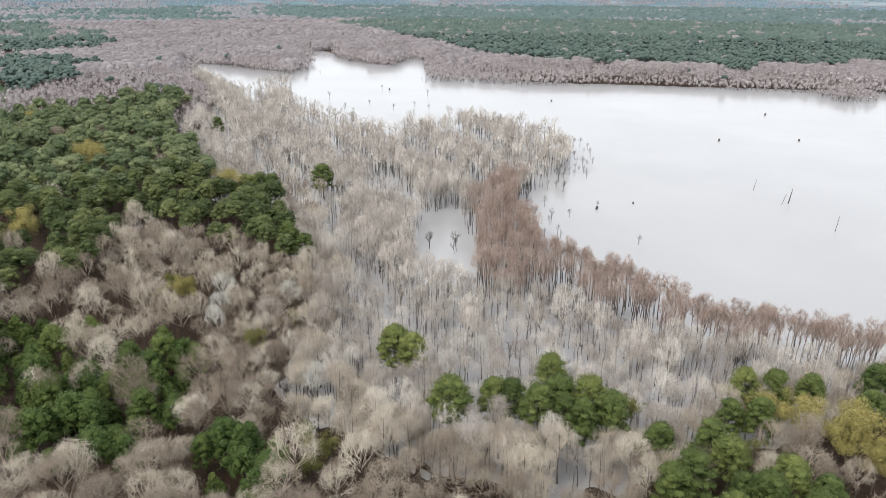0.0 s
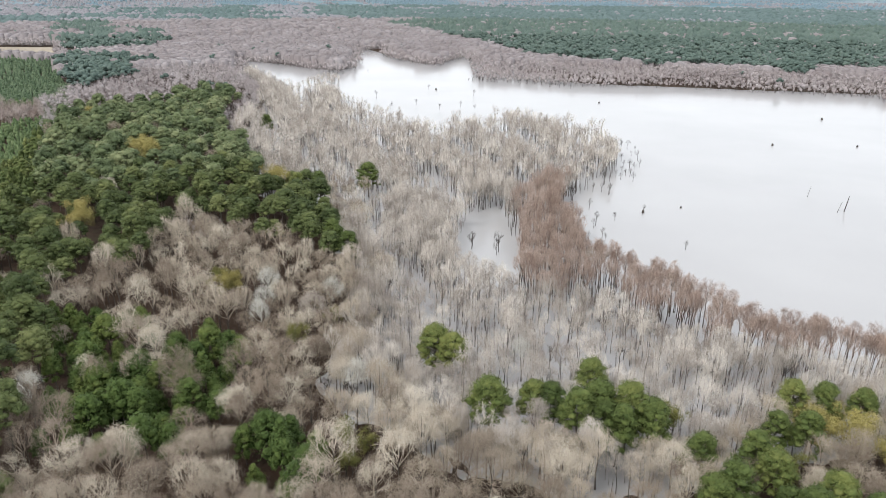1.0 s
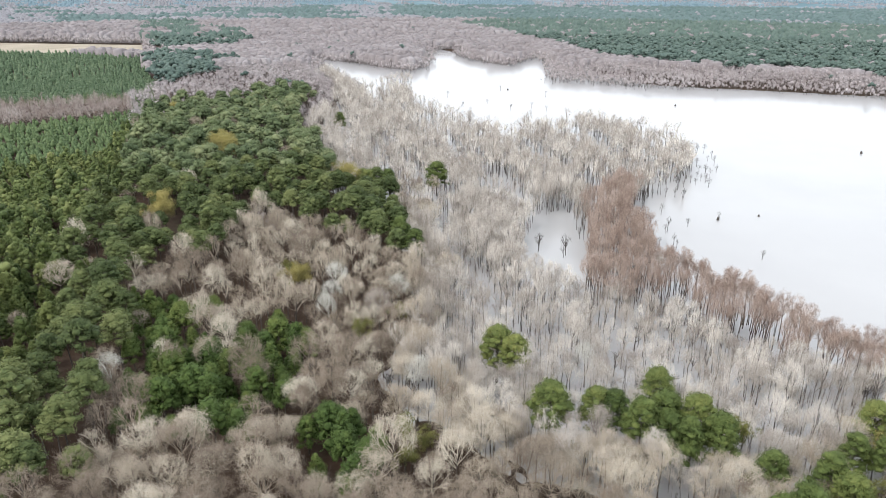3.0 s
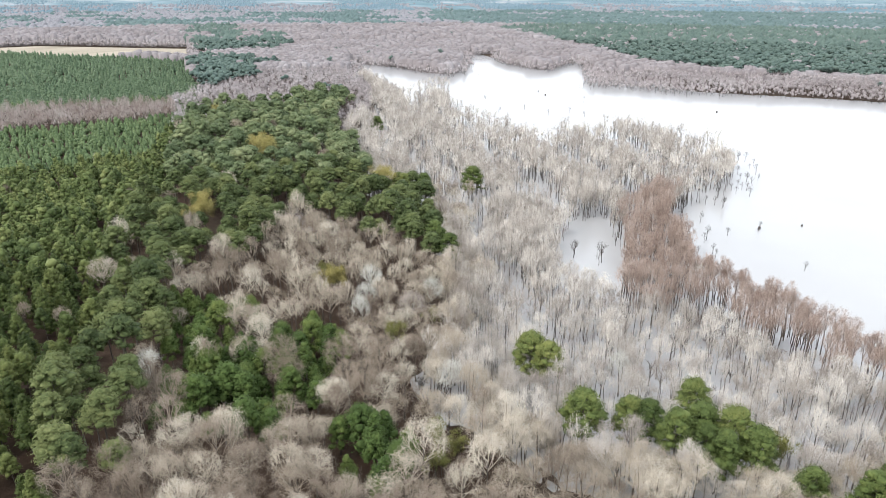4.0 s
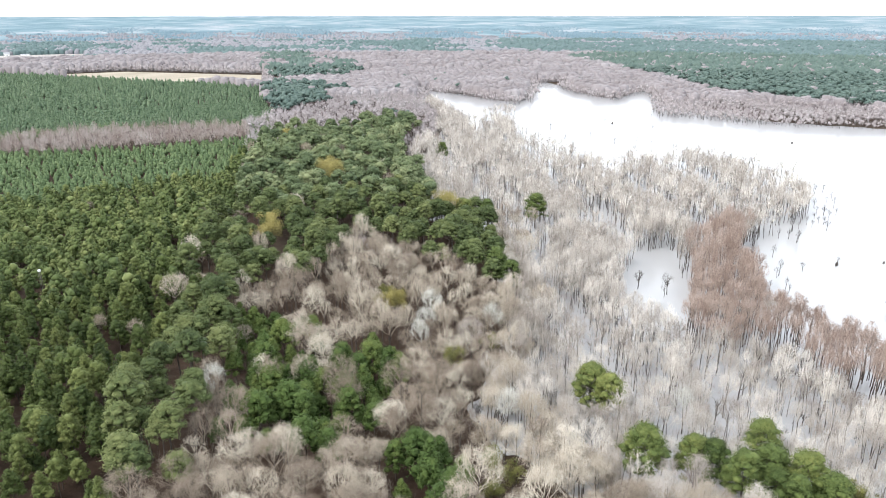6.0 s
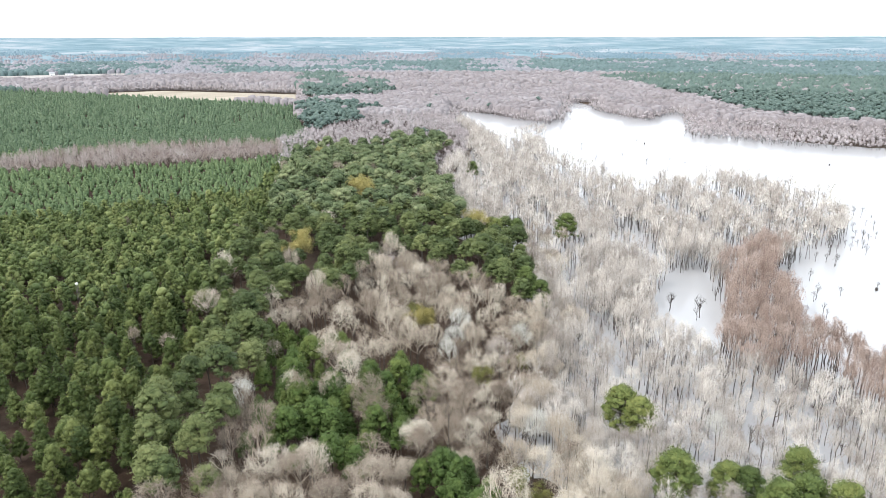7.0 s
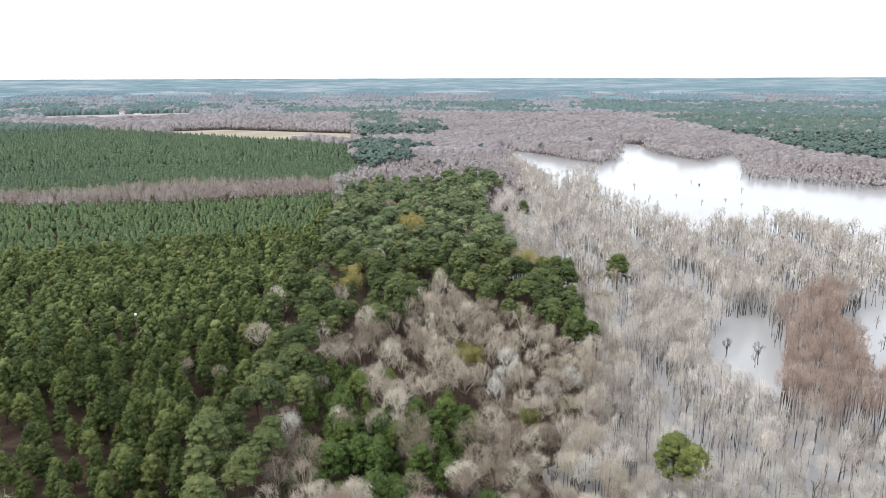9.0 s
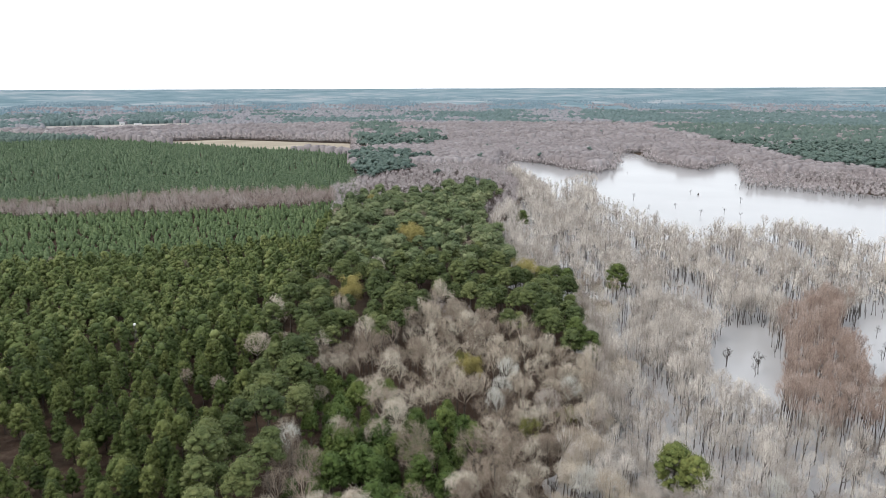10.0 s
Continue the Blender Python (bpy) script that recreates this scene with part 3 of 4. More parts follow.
def stand(name, label, skin, makers, x, y, z, scale, category="woods", smooth=False):
    """Many trees that nobody could count, as one object."""
    vs, fs, ti, mi, k = [], [], [], [], 0
    pick = rng.integers(0, len(makers), len(x))
    for m, (trunk, crown) in enumerate(makers):
        sel = np.flatnonzero(pick == m)
        if not len(sel):
            continue
        v = np.concatenate([trunk[0], crown[0]])
        f = np.concatenate([trunk[1], crown[1] + len(trunk[0])])
        a = rng.uniform(0, 2 * math.pi, len(sel))[:, None]
        s = scale[sel][:, None]
        out = np.stack([(v[None, :, 0] * np.cos(a) - v[None, :, 1] * np.sin(a)) * s + x[sel][:, None],
                        (v[None, :, 0] * np.sin(a) + v[None, :, 1] * np.cos(a)) * s + y[sel][:, None],
                        v[None, :, 2] * s * rng.uniform(0.88, 1.12, (len(sel), 1)) + z[sel][:, None]], -1)
        tilt = rng.normal(0, 0.04, (len(sel), 1, 2)) * v[None, :, 2:]
        out[:, :, :2] += tilt * s[:, :, None]
        vs.append(out.reshape(-1, 3))
        fs.append((f[None] + (np.arange(len(sel)) * len(v))[:, None, None]).reshape(-1, 3) + k)
        ti.append(np.repeat(rng.uniform(0, 1, len(sel)), len(v)))
        mi.append(np.tile(np.repeat([0, 1], [len(trunk[1]), len(crown[1])]), len(sel)))
        k += len(v) * len(sel)
    if k:
        ob = link_mesh(name, np.concatenate(vs), np.concatenate(fs), SKINS[skin], tint=np.concatenate(ti), mat_index=np.concatenate(mi))
        if smooth:
            ob.data.polygons.foreach_set("use_smooth", np.ones(len(ob.data.polygons), bool))
        tagged(ob, label, category, kind="stuff")


def single_trees(name, label, kind, makers, x, y, z, scale, group):
    """Trees that can be told apart: each a thing with its trunk and crown."""
    firsts = {}
    for i in range(len(x)):
        m = int(rng.integers(0, len(makers)))
        at = pose(x[i], y[i], z[i], rng.normal(0, 2.0), rng.normal(0, 2.0), rng.uniform(0, 360)) @ Matrix.Scale(float(scale[i]), 4)
        if m not in firsts:
            ob = new(name)
            ob.empty_display_size = 0.5
            trunk, crown = makers[m]
            link_mesh("trunk", *trunk, [SKINS[kind][0]], ob)
            link_mesh("crown", *crown, [SKINS[kind][1]], ob)
            tagged(ob, label, "tree", group)
            ob.matrix_basis = at
            firsts[m] = ob
        else:
            ob = copy_thing(firsts[m], pose(0, 0, 0))
            ob.matrix_basis = at


# ---- where trees stand ----
def scatter(step, x0, x1, y0, y1, jitter=0.45, turn=0.0):
    nx, ny = int((x1 - x0) / step), int((y1 - y0) / step)
    gx, gy = np.meshgrid(np.arange(nx), np.arange(ny), indexing="ij")
    x = x0 + (gx.ravel() + rng.uniform(-jitter, jitter, gx.size)) * step
    y = y0 + (gy.ravel() + rng.uniform(-jitter, jitter, gx.size)) * step
    cx, cy = (x0 + x1) / 2, (y0 + y1) / 2
    c, s = math.cos(turn), math.sin(turn)
    x, y = cx + (x - cx) * c - (y - cy) * s, cy + (x - cx) * s + (y - cy) * c
    az = np.degrees(np.arctan2(-x, y))
    ok = (az > -18) & (az < 80) & (np.hypot(x, y) > 50)
    return x[ok], y[ok]


def any_of(x, y, polys):
    m = np.zeros(x.shape, bool)
    for p in polys:
        m |= inside(x, y, p)
    return m


def soft_noise(x, y, size):
    s = np.sin(x / size * 2.1 + 1.3 * np.sin(y / size * 1.7)) + np.sin(y / size * 2.7 + 1.1 * np.sin(x / size * 1.3 + 2)) + np.sin((x + y) / size * 1.6 + 4)
    return s / 3


open_water = lambda x, y: any_of(x, y, [LAKE] + POOLS)
LAND = dict(hardwood=("hardwood_tree", "bare grey-brown hardwood tree in leaf litter", "bare hardwoods on dry ground"),
            swamp=("swamp_tree", "slender bare grey tree standing in flood water", "flooded bare trees"),
            cypress=("cypress_tree", "thin reddish-brown bare cypress standing in shallow water", "cypresses along the shore"),
            fine_pine=("pine_tree", "tall yellow-green pine with a dense domed crown", "pines among bare trees"),
            pine=("pine_tree", "tall green pine with a rounded clumped crown", "mature pines"),
            young=("young_pine", "young bright green pine of a dense plantation", "plantation pines"),
            yellow=("flowering_tree", "yellow-leaved spring tree among the woods", "yellow trees"),
            big_swamp=("broad_swamp_tree", "broad bare pale-grey tree standing in flood water", "broad flooded trees"),
            bushy_pine=("bushy_pine", "low dense green pine among bare hardwoods", "bushy pines"),
            dead=("dead_tree", "dark gnarled dead tree standing in flood water", "dead trees"),
            thicket=("brush_thicket", "dark tangled bare brush at the water line", "brush thickets"),
            olive=("small_tree", "low olive-green leafing tree under bare hardwoods", "olive understorey trees"))


STAND_WORDS = dict(hardwood="bare grey-brown hardwoods", swamp="slender bare grey trees in flood water", cypress="reddish-brown bare cypresses",
                   pine="mature green pines", young="bright green plantation pines")


def plant(kind, x, y, singles, mid, scale_lo=0.8, scale_hi=1.15, mid_skin=None):
    """Nearest trees singly, the rest as a stand in two levels of fineness."""
    name, label, group = LAND[kind]
    r = np.hypot(x, y)
    o = np.argsort(r + rng.normal(0, 16, len(r)))
    x, y, r = x[o], y[o], r[o]
    z = ground_height(x, y) - 0.15
    s = rng.uniform(scale_lo, scale_hi, len(x)) * (1 + 0.2 * np.clip((r - 170) / 130, 0, 1) * (kind == "swamp")) * (1 + 0.2 * soft_noise(x, y, 19) * (kind == "young"))
    n = min(singles, len(x))
    near, middle, far = KINDS[kind]
    single_trees(name, label, kind, [near() for _ in range(6)], x[:n], y[:n], z[:n], s[:n], group)
    a = (np.arange(len(x)) >= n) & (r < mid)
    b = (np.arange(len(x)) >= n) & (r >= mid)
    if a.any():
        stand(name + "_stand", "crowded stand of " + STAND_WORDS[kind], mid_skin or kind, [middle() for _ in range(6)], x[a], y[a], z[a], s[a])
    if b.any():
        stand(name + "_far_stand", "more distant stand of " + STAND_WORDS[kind], kind, [far() for _ in range(6)], x[b], y[b], z[b], s[b])


def clear_of(x, y, spots, gap):
    m = np.ones(x.shape, bool)
    for sx, sy in spots:
        m &= np.hypot(x - sx, y - sy) > gap
    return m


def sector(x, y, a0, a1, r0, r1):
    az, r = np.degrees(np.arctan2(-x, y)), np.hypot(x, y)
    return (az > a0) & (az < a1) & (r > r0) & (r < r1)


# pines that stand out one by one
GREENS = [[(-153, 107), (-146, 114), (-120, 106), (-98, 86), (-111, 73), (-136, 91)],
          [(-124, 115), (-120, 124), (-108, 126), (-96, 113), (-102, 107), (-96, 99), (-90, 91), (-96, 85), (-119, 107)],
          [(-83, 85), (-75, 92), (-69, 100), (-58, 81), (-62, 75), (-71, 78)], [(-102, 80), (-100, 85), (-94, 89), (-88, 83), (-93, 79), (-97, 77)]]
UNDER = [(-165, 112), (-140, 127), (-126, 116), (-103, 121), (-93, 106), (-86, 93), (-92, 84), (-105, 74), (-114, 67), (-136, 91)]
TALL_PINE = [(-145, 260)]
# pines that stand out: place and height
LONE = [(-57, 132, 18.5), (-52, 131, 17.5), (-37, 113, 19.5), (-30, 120, 16.5), (-26, 121, 16), (-21, 132, 17.5), (-20, 118, 18), (-11, 123, 19), (-15, 119, 16),
        (3, 114, 15), (10, 104, 17), (13, 116, 16), (20, 139, 16), (26, 142, 15), (22, 129, 15), (33, 143, 15),
        (16, 127, 14), (25, 109, 17), (46, 150, 16), (18, 106, 13), (44, 141, 14), (28, 103, 15), (-116, 184, 19), (-109, 180, 17),
        (-165, 234, 17), (-156, 238, 18), (-258, 341, 18), (-17, 122, 18.5), (-7, 120, 18), (-12, 117, 17), (7, 101, 16), (16, 112, 16), (22, 104, 16),
        (31, 108, 15)]
LONE_PINES = [q[:2] for q in LONE]
OLIVES = [(-60, 95), (-56, 96), (20, 121), (-104, 106), (-3, 127), (28, 141), (-136, 150), (-92, 125), (-91, 143), (-57, 90)]
YELLOWS = [(40, 130), (36, 127), (42, 124), (24, 134), (30, 132), (-126, 143), (45, 126)]
TALL_YELLOWS = [(-205, 161), (-262, 249), (-255, 244), (-366, 310), (-175, 234)]
STRAYS = [(-187, 85), (-176, 89), (-206, 128), (-332, 202), (-336, 253), (-262, 171), (-310, 277), (-412, 350), (-290, 284), (-364, 104), (-307, 143), (-224, 192), (-195, 149), (-289, 253), (-310, 244), (-310, 229), (-344, 264), (-185, 191)]
WHITES = [(-115, 146), (-111, 139), (-105, 130), (-96, 148), (-127, 80), (-65, 119), (-69, 115), (-38, 140)]
BROAD = [(-153, 128), (-126, 109), (-188, 109), (-163, 163), (-153, 172), (-152, 180), (-168, 138), (-116, 129), (-84, 110), (-115, 77), (-73, 124),
         (-80, 75), (-117, 105), (-80, 98), (-58, 87), (-45, 97), (-62, 112), (-14, 109), (-1, 109), (-93, 73), (-76, 71), (-37, 85), (-46, 90), (-30, 94)]
BROAD_WET = [(-68, 118), (-94, 137), (-8, 159), (-39, 183), (-3, 146), (-16, 111)]
STAND_SPOT = [(-235, 90)]
SPOTS = STAND_SPOT + BROAD + BROAD_WET + TALL_YELLOWS + STRAYS + TALL_PINE + LONE_PINES + OLIVES + YELLOWS + WHITES
cols = lambda pts: (np.array([p[0] for p in pts], float), np.array([p[1] for p in pts], float))

# flooded swamp
sparse = lambda x, y: inside(x, y, THIN) & (rng.uniform(0, 1, len(x)) < 0.45)
x, y = scatter(7.5, -260, 120, 95, 300)
m = inside(x + 7 * soft_noise(y, x, 15), y - 5 + 7 * soft_noise(x, y, 13), SWAMP) & ~open_water(x, y) & ~any_of(x, y, RED) & ~inside(x, y, MATURE) & clear_of(x, y, SPOTS, 4) & (rng.uniform(0, 1, len(x)) < 1.05 - np.hypot(x, y) / 210) & ~sparse(x, y)
wx, wy = cols(BROAD_WET)
BIG = list(zip(x[m], y[m]))
plant("big_swamp", np.concatenate([wx, x[m]]), np.concatenate([wy, y[m]]), 300, 900, 0.8, 1.1)
x, y = scatter(3.1, -560, 140, 95, 560)
m = inside(x, y, SWAMP) & ~open_water(x, y) & ~any_of(x, y, RED) & ~inside(x, y, MATURE) & clear_of(x, y, SPOTS, 2.2) & clear_of(x, y, BIG, 2.6) & ~sparse(x, y)
thin = soft_noise(x, y, 15) + 0.7 * soft_noise(x + 40, y - 70, 6)
m &= clear_of(x, y, [(-145, 260), (-140, 251), (-135, 242)], 8)
m &= thin < np.where(np.hypot(x, y) > 255, 0.16, 0.36)
plant("swamp", x[m], y[m], 300, 300, 0.65, 1.15)
# trees that stand across the narrow arm of the lake and along its lower bank
STRIPS = [[(-322, 471), (-367, 549), (-360, 584), (-288, 481), (-263, 417)], [(-307, 502), (-252, 452), (-207, 425), (-202, 392), (-242, 420)]]
x, y = scatter(5.0, -380, -190, 380, 600)
m = any_of(x + 6 * soft_noise(y, x, 9), y + 6 * soft_noise(x, y, 8), STRIPS) & inside(x, y, LAKE) & (rng.uniform(0, 1, len(x)) < 0.8)
stand("arm_trees", "slender bare trees standing in the lake's narrow arm", "swamp", [KINDS["swamp"][2]() for _ in range(6)], x[m], y[m], x[m] * 0 - 0.6, rng.uniform(0.5, 1.0, m.sum()))
# reddish cypress
x, y = scatter(2.9, -120, 140, 150, 320)
m = any_of(x + 5 * soft_noise(y, x, 8), y + 6 * soft_noise(x, y, 7), RED) & ~open_water(x, y) & (rng.uniform(0, 1, len(x)) < 0.9)
rx, ry = scatter(2.5, -70, 130, 150, 300)
row = (edge_distance(rx, ry, LAKE) < 5) & ~inside(rx, ry, LAKE) & (rng.uniform(0, 1, len(rx)) < 0.7)
plant("cypress", np.concatenate([x[m], rx[row]]), np.concatenate([y[m], ry[row]]), 300, 400, 0.95, 1.15)
# dark brush at the water line
x, y = scatter(2.6, -120, 60, 150, 260)
m = any_of(x, y, [[(-33, 189), (-28, 200), (-13, 192), (-7, 182), (-17, 175), (-27, 177)], [(17, 187), (26, 186), (23, 166), (18, 174)]])
plant("thicket", x[m], y[m], 300, 400)
# pines that stand out
lx, ly = cols(LONE)
lz = ground_height(lx, ly) - 0.15
single_trees("pine_tree", LAND["fine_pine"][1], "fine_pine", [KINDS["fine_pine"][0]() for _ in range(7)], lx, ly, lz, np.array([q[2] / 18 for q in LONE]), LAND["fine_pine"][2])
nx, ny = scatter(7.5, -10, 95, 65, 145)
m = inside(nx, ny, NEAR_PINES) & clear_of(nx, ny, SPOTS, 6) & (rng.uniform(0, 1, len(nx)) < 0.4)
plant("fine_pine", nx[m], ny[m], 300, 900, 0.75, 1.0)
tx, ty = cols(TALL_PINE)
single_trees("swamp_pine", "tall open-crowned pine standing alone in the swamp", "fine_pine", [pine_tree(18.8, 6.4, 12.0, 60, 100, 0.33, flat=0.5, ragged=0.26)], tx, ty, ground_height(tx, ty) - 0.15, np.full(1, 1.0), "pines among bare trees")
# mature pines
x, y = scatter(6.9, -420, 0, 30, 440, 0.5)
m = inside(x, y, MATURE) & clear_of(x, y, SPOTS, 5) & clear_of(x, y, TALL_YELLOWS, 6.5)
gap = soft_noise(x, y, 13) > 0.62
plant("pine", x[m & ~gap], y[m & ~gap], 200, 700, 0.72, 1.12, "mature_haze")
hx, hy = x[m & gap], y[m & gap]
# dry hardwoods, with a few of them between the pines
x, y = cols(BROAD)
single_trees("broad_hardwood", "broad bare pale-limbed hardwood on leaf litter", "hardwood", [KINDS["hardwood"][0]() for _ in range(6)], x, y, ground_height(x, y) - 0.1, rng.uniform(1.08, 1.3, len(x)), "broad hardwoods")
x, y = scatter(5.2, -260, 200, 50, 260)
m = ~any_of(x, y, [MATURE, PLANT_1, PLANT_2, HEDGE]) & (~any_of(x, y, GREENS) | (rng.uniform(0, 1, len(x)) < 0.2)) & (~inside(x, y, UNDER) | (rng.uniform(0, 1, len(x)) < 0.45)) & (ground_height(x + 9 * soft_noise(y, x, 12), y + 9 * soft_noise(x, y, 14)) > rng.uniform(-0.9, 0.2, len(x))) & clear_of(x, y, SPOTS, 3.9)
bx, by = scatter(4.6, -200, 70, 90, 260)
belt = (edge_distance(bx, by, SWAMP) < 9) & ~any_of(bx, by, [MATURE, LAKE] + GREENS) & clear_of(bx, by, SPOTS, 3) & (rng.uniform(0, 1, len(bx)) < 0.35)
plant("hardwood", np.concatenate([x[m], hx, bx[belt]]), np.concatenate([y[m], hy, by[belt]]), 300, 400, 0.72, 1.15)
x, y = cols(STRAYS)
single_trees("stray_bare_tree", "bare grey tree standing among young pines", "hardwood", [KINDS["hardwood"][0]() for _ in range(3)], x, y, ground_height(x, y) - 0.1, np.where(inside(x, y, MATURE), 1.25, 0.75) * rng.uniform(0.85, 1.1, len(x)), "bare trees among pines")
x, y = scatter(3.7, -220, 110, 50, 190)
m = (~any_of(x, y, [MATURE, PLANT_1, PLANT_2]) & (ground_height(x, y) > 0.0) | (inside(x, y, MATURE) & (soft_noise(x, y, 13) > 0.3))) & clear_of(x, y, SPOTS, 1.5) & (rng.uniform(0, 1, len(x)) < np.where(inside(x, y, UNDER), 0.75, 0.42))
low = [bare_tree(rng.uniform(4, 8), rng.uniform(0.8, 1.7), 0.3, 5, 4, 6, 1.2, 0.07, 3, ragged=0.25, coarse=True) for _ in range(8)]
stand("bare_saplings", "low bare saplings and brush under the hardwoods", "sapling", low, x[m], y[m], ground_height(x[m], y[m]) - 0.1, rng.uniform(0.6, 1.2, m.sum()), "undergrowth")
# a haze of thin grey saplings in the shallow flood
x, y = scatter(3.0, -200, 110, 100, 240)
m = inside(x, y, SWAMP) & ~open_water(x, y) & ~any_of(x, y, RED) & ~inside(x, y, MATURE) & clear_of(x, y, SPOTS, 1.5) & (rng.uniform(0, 1, len(x)) < np.where(inside(x, y, THIN), 0.25, 0.55))
wisps = [bare_tree(rng.uniform(4, 7.5), rng.uniform(1.4, 2.4), 0.1, 6, 4, 7, 0.9, 0.06, 3, ragged=0.2, coarse=True) for _ in range(8)]
stand("flooded_saplings", "thin grey saplings standing in shallow flood water", "hedge", wisps, x[m], y[m], x[m] * 0 - 0.3, rng.uniform(0.6, 1.15, m.sum()), "undergrowth")
x, y = scatter(15, -200, 60, 105, 270)
m = inside(x, y, SWAMP) & ~open_water(x, y) & ~inside(x, y, MATURE) & (rng.uniform(0, 1, len(x)) < 0.5)
plant("dead", np.append(x[m], [-81, -70, -60, -46, -24, -32]), np.append(y[m], [221, 219, 291, 139, 156, 163]), 60, 900, 0.65, 1.05)
# dark thin stems standing in the flood water
x, y = scatter(3.0, -330, 120, 100, 330)
m = inside(x, y, SWAMP) & ~open_water(x, y) & ~inside(x, y, MATURE) & (soft_noise(x, y, 11) + rng.uniform(-0.6, 0.6, len(x)) > 0.25) & ~sparse(x, y)
stems = [bare_tree(rng.uniform(6, 12), rng.uniform(0.7, 1.3), 0.35, 4, 2, 2, 1.0, 0.12, 3, coarse=True) for _ in range(8)]
stand("dark_stems", "thin dark wet stems standing in the flood", "stem", stems, x[m], y[m], ground_height(x[m], y[m]) - 0.2, rng.uniform(0.6, 1.1, m.sum()), "dead stems")
x, y = scatter(4.4, -180, -40, 50, 140)
m = (any_of(x, y, GREENS) & (rng.uniform(0, 1, len(x)) < 0.75) | inside(x, y, UNDER) & (rng.uniform(0, 1, len(x)) < 0.45)) & clear_of(x, y, SPOTS, 3)
plant("bushy_pine", x[m], y[m], 300, 900, 0.6, 1.2)
x, y = cols(OLIVES)
plant("olive", x, y, 99, 900)
x, y = cols(YELLOWS)
plant("yellow", x, y, 99, 900, 0.95, 1.2)
x, y = cols(TALL_YELLOWS)
plant("yellow", x, y, 99, 900, 1.3, 1.5)
x, y = cols(WHITES)
single_trees("pale_tree", "bare tree with pale whitish twigs", "white", [KINDS["hardwood"][0]() for _ in range(3)], x, y, ground_height(x, y) - 0.1, np.full(len(x), 1.0), "pale trees")
# plantations, in rows
YOUNGER = [(-387, 62), (-381, 86), (-343, 153), (-326, 203), (-320, 223), (-347, 254), (-409, 302), (-480, 217), (-554, 129),
        (-570, 20)]
x, y = scatter(4.4, -640, -80, -60, 340, 0.5, 0.5)
m = inside(x, y, PLANT_1) & ~inside(x, y, MATURE) & ~inside(x, y, YOUNGER) & clear_of(x, y, SPOTS, 3) & (rng.uniform(0, 1, len(x)) < 0.93 - 0.15 * (np.hypot(x, y) < 215))
plant("young", x[m], y[m], 300, 420, 0.72, 1.15, "young_haze")
x, y = scatter(3.9, -700, -280, -60, 400, 0.42, 0.5)
m = inside(x, y, YOUNGER)
stand("small_plantation", "dense block of small dark green pines", "mid_young", [KINDS["young"][2]() for _ in range(8)], x[m], y[m], x[m] * 0 + 0.7, rng.uniform(0.6, 0.95, m.sum()))
for step, r0, r1, grow in ((4.0, 0, 760, 0.85), (6.2, 760, 1330, 1.15), (8.0, 1330, 1800, 1.0)):
    x, y = scatter(step, -1750, -300, -420, 1150, 0.36, 0.5)
    r = np.hypot(x, y)
    m = inside(x, y, PLANT_2) & ~inside(x, y, HEDGE) & (r >= r0) & (r < r1)
    back = r1 > 1500
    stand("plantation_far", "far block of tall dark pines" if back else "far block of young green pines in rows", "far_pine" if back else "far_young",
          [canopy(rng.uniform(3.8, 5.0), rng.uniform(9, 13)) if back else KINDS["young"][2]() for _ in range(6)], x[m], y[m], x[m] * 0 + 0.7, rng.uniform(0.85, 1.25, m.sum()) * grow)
x, y = scatter(4.2, -960, -200, -120, 560, 0.3, 0.5)
m = sector(x, y, 51, 90, 380, 800) & ~any_of(x, y, [HEDGE, PLANT_1, PLANT_2, YOUNGER, MATURE, SWAMP]) & (edge_distance(x, y, HEDGE) < 60)
stand("plantation_margin", "young green pines beside the bare strip", "mid_young", [KINDS["young"][2]() for _ in range(6)], x[m], y[m], x[m] * 0 + 0.7, rng.uniform(0.7, 1.1, m.sum()))
# strip of bare trees between the plantations
x, y = scatter(4.5, -700, -380, 60, 380)
m = inside(x, y, HEDGE)
stand("bare_tree_strip", "strip of pinkish-grey bare trees between plantations", "hedge", [bare_tree(rng.uniform(8, 12), rng.uniform(2.4, 4.0), 0.02, 6, 4, 6, 2.2, 0.15, 3, ragged=0.2, coarse=True) for _ in range(4)] + [massed_tree(rng.uniform(8, 12), rng.uniform(2.8, 4.4), 90, 0.09, 0.0, 0.2) for _ in range(6)], x[m], y[m], x[m] * 0 + 0.7, rng.uniform(0.75, 1.1, m.sum()))

# ---- far woods ----
pale_strip = lambda x, y: sector(x, y, 63.5, 73.5, 1590, 1960)
FAR_FIELDS = [(21, 25.5, 2330, 2400), (58, 61, 1930, 1975), (45, 48, 2180, 2250), (70, 73, 2180, 2240), (28, 33, 2080, 2110), (-2, 8, 2090, 2150), (34, 37, 2400, 2440), (15, 20, 2450, 2490), (52, 56, 2330, 2370)]


def any_field(x, y):
    m = np.zeros(x.shape, bool)
    for q in FAR_FIELDS:
        m |= sector(x, y, *q)
    return m


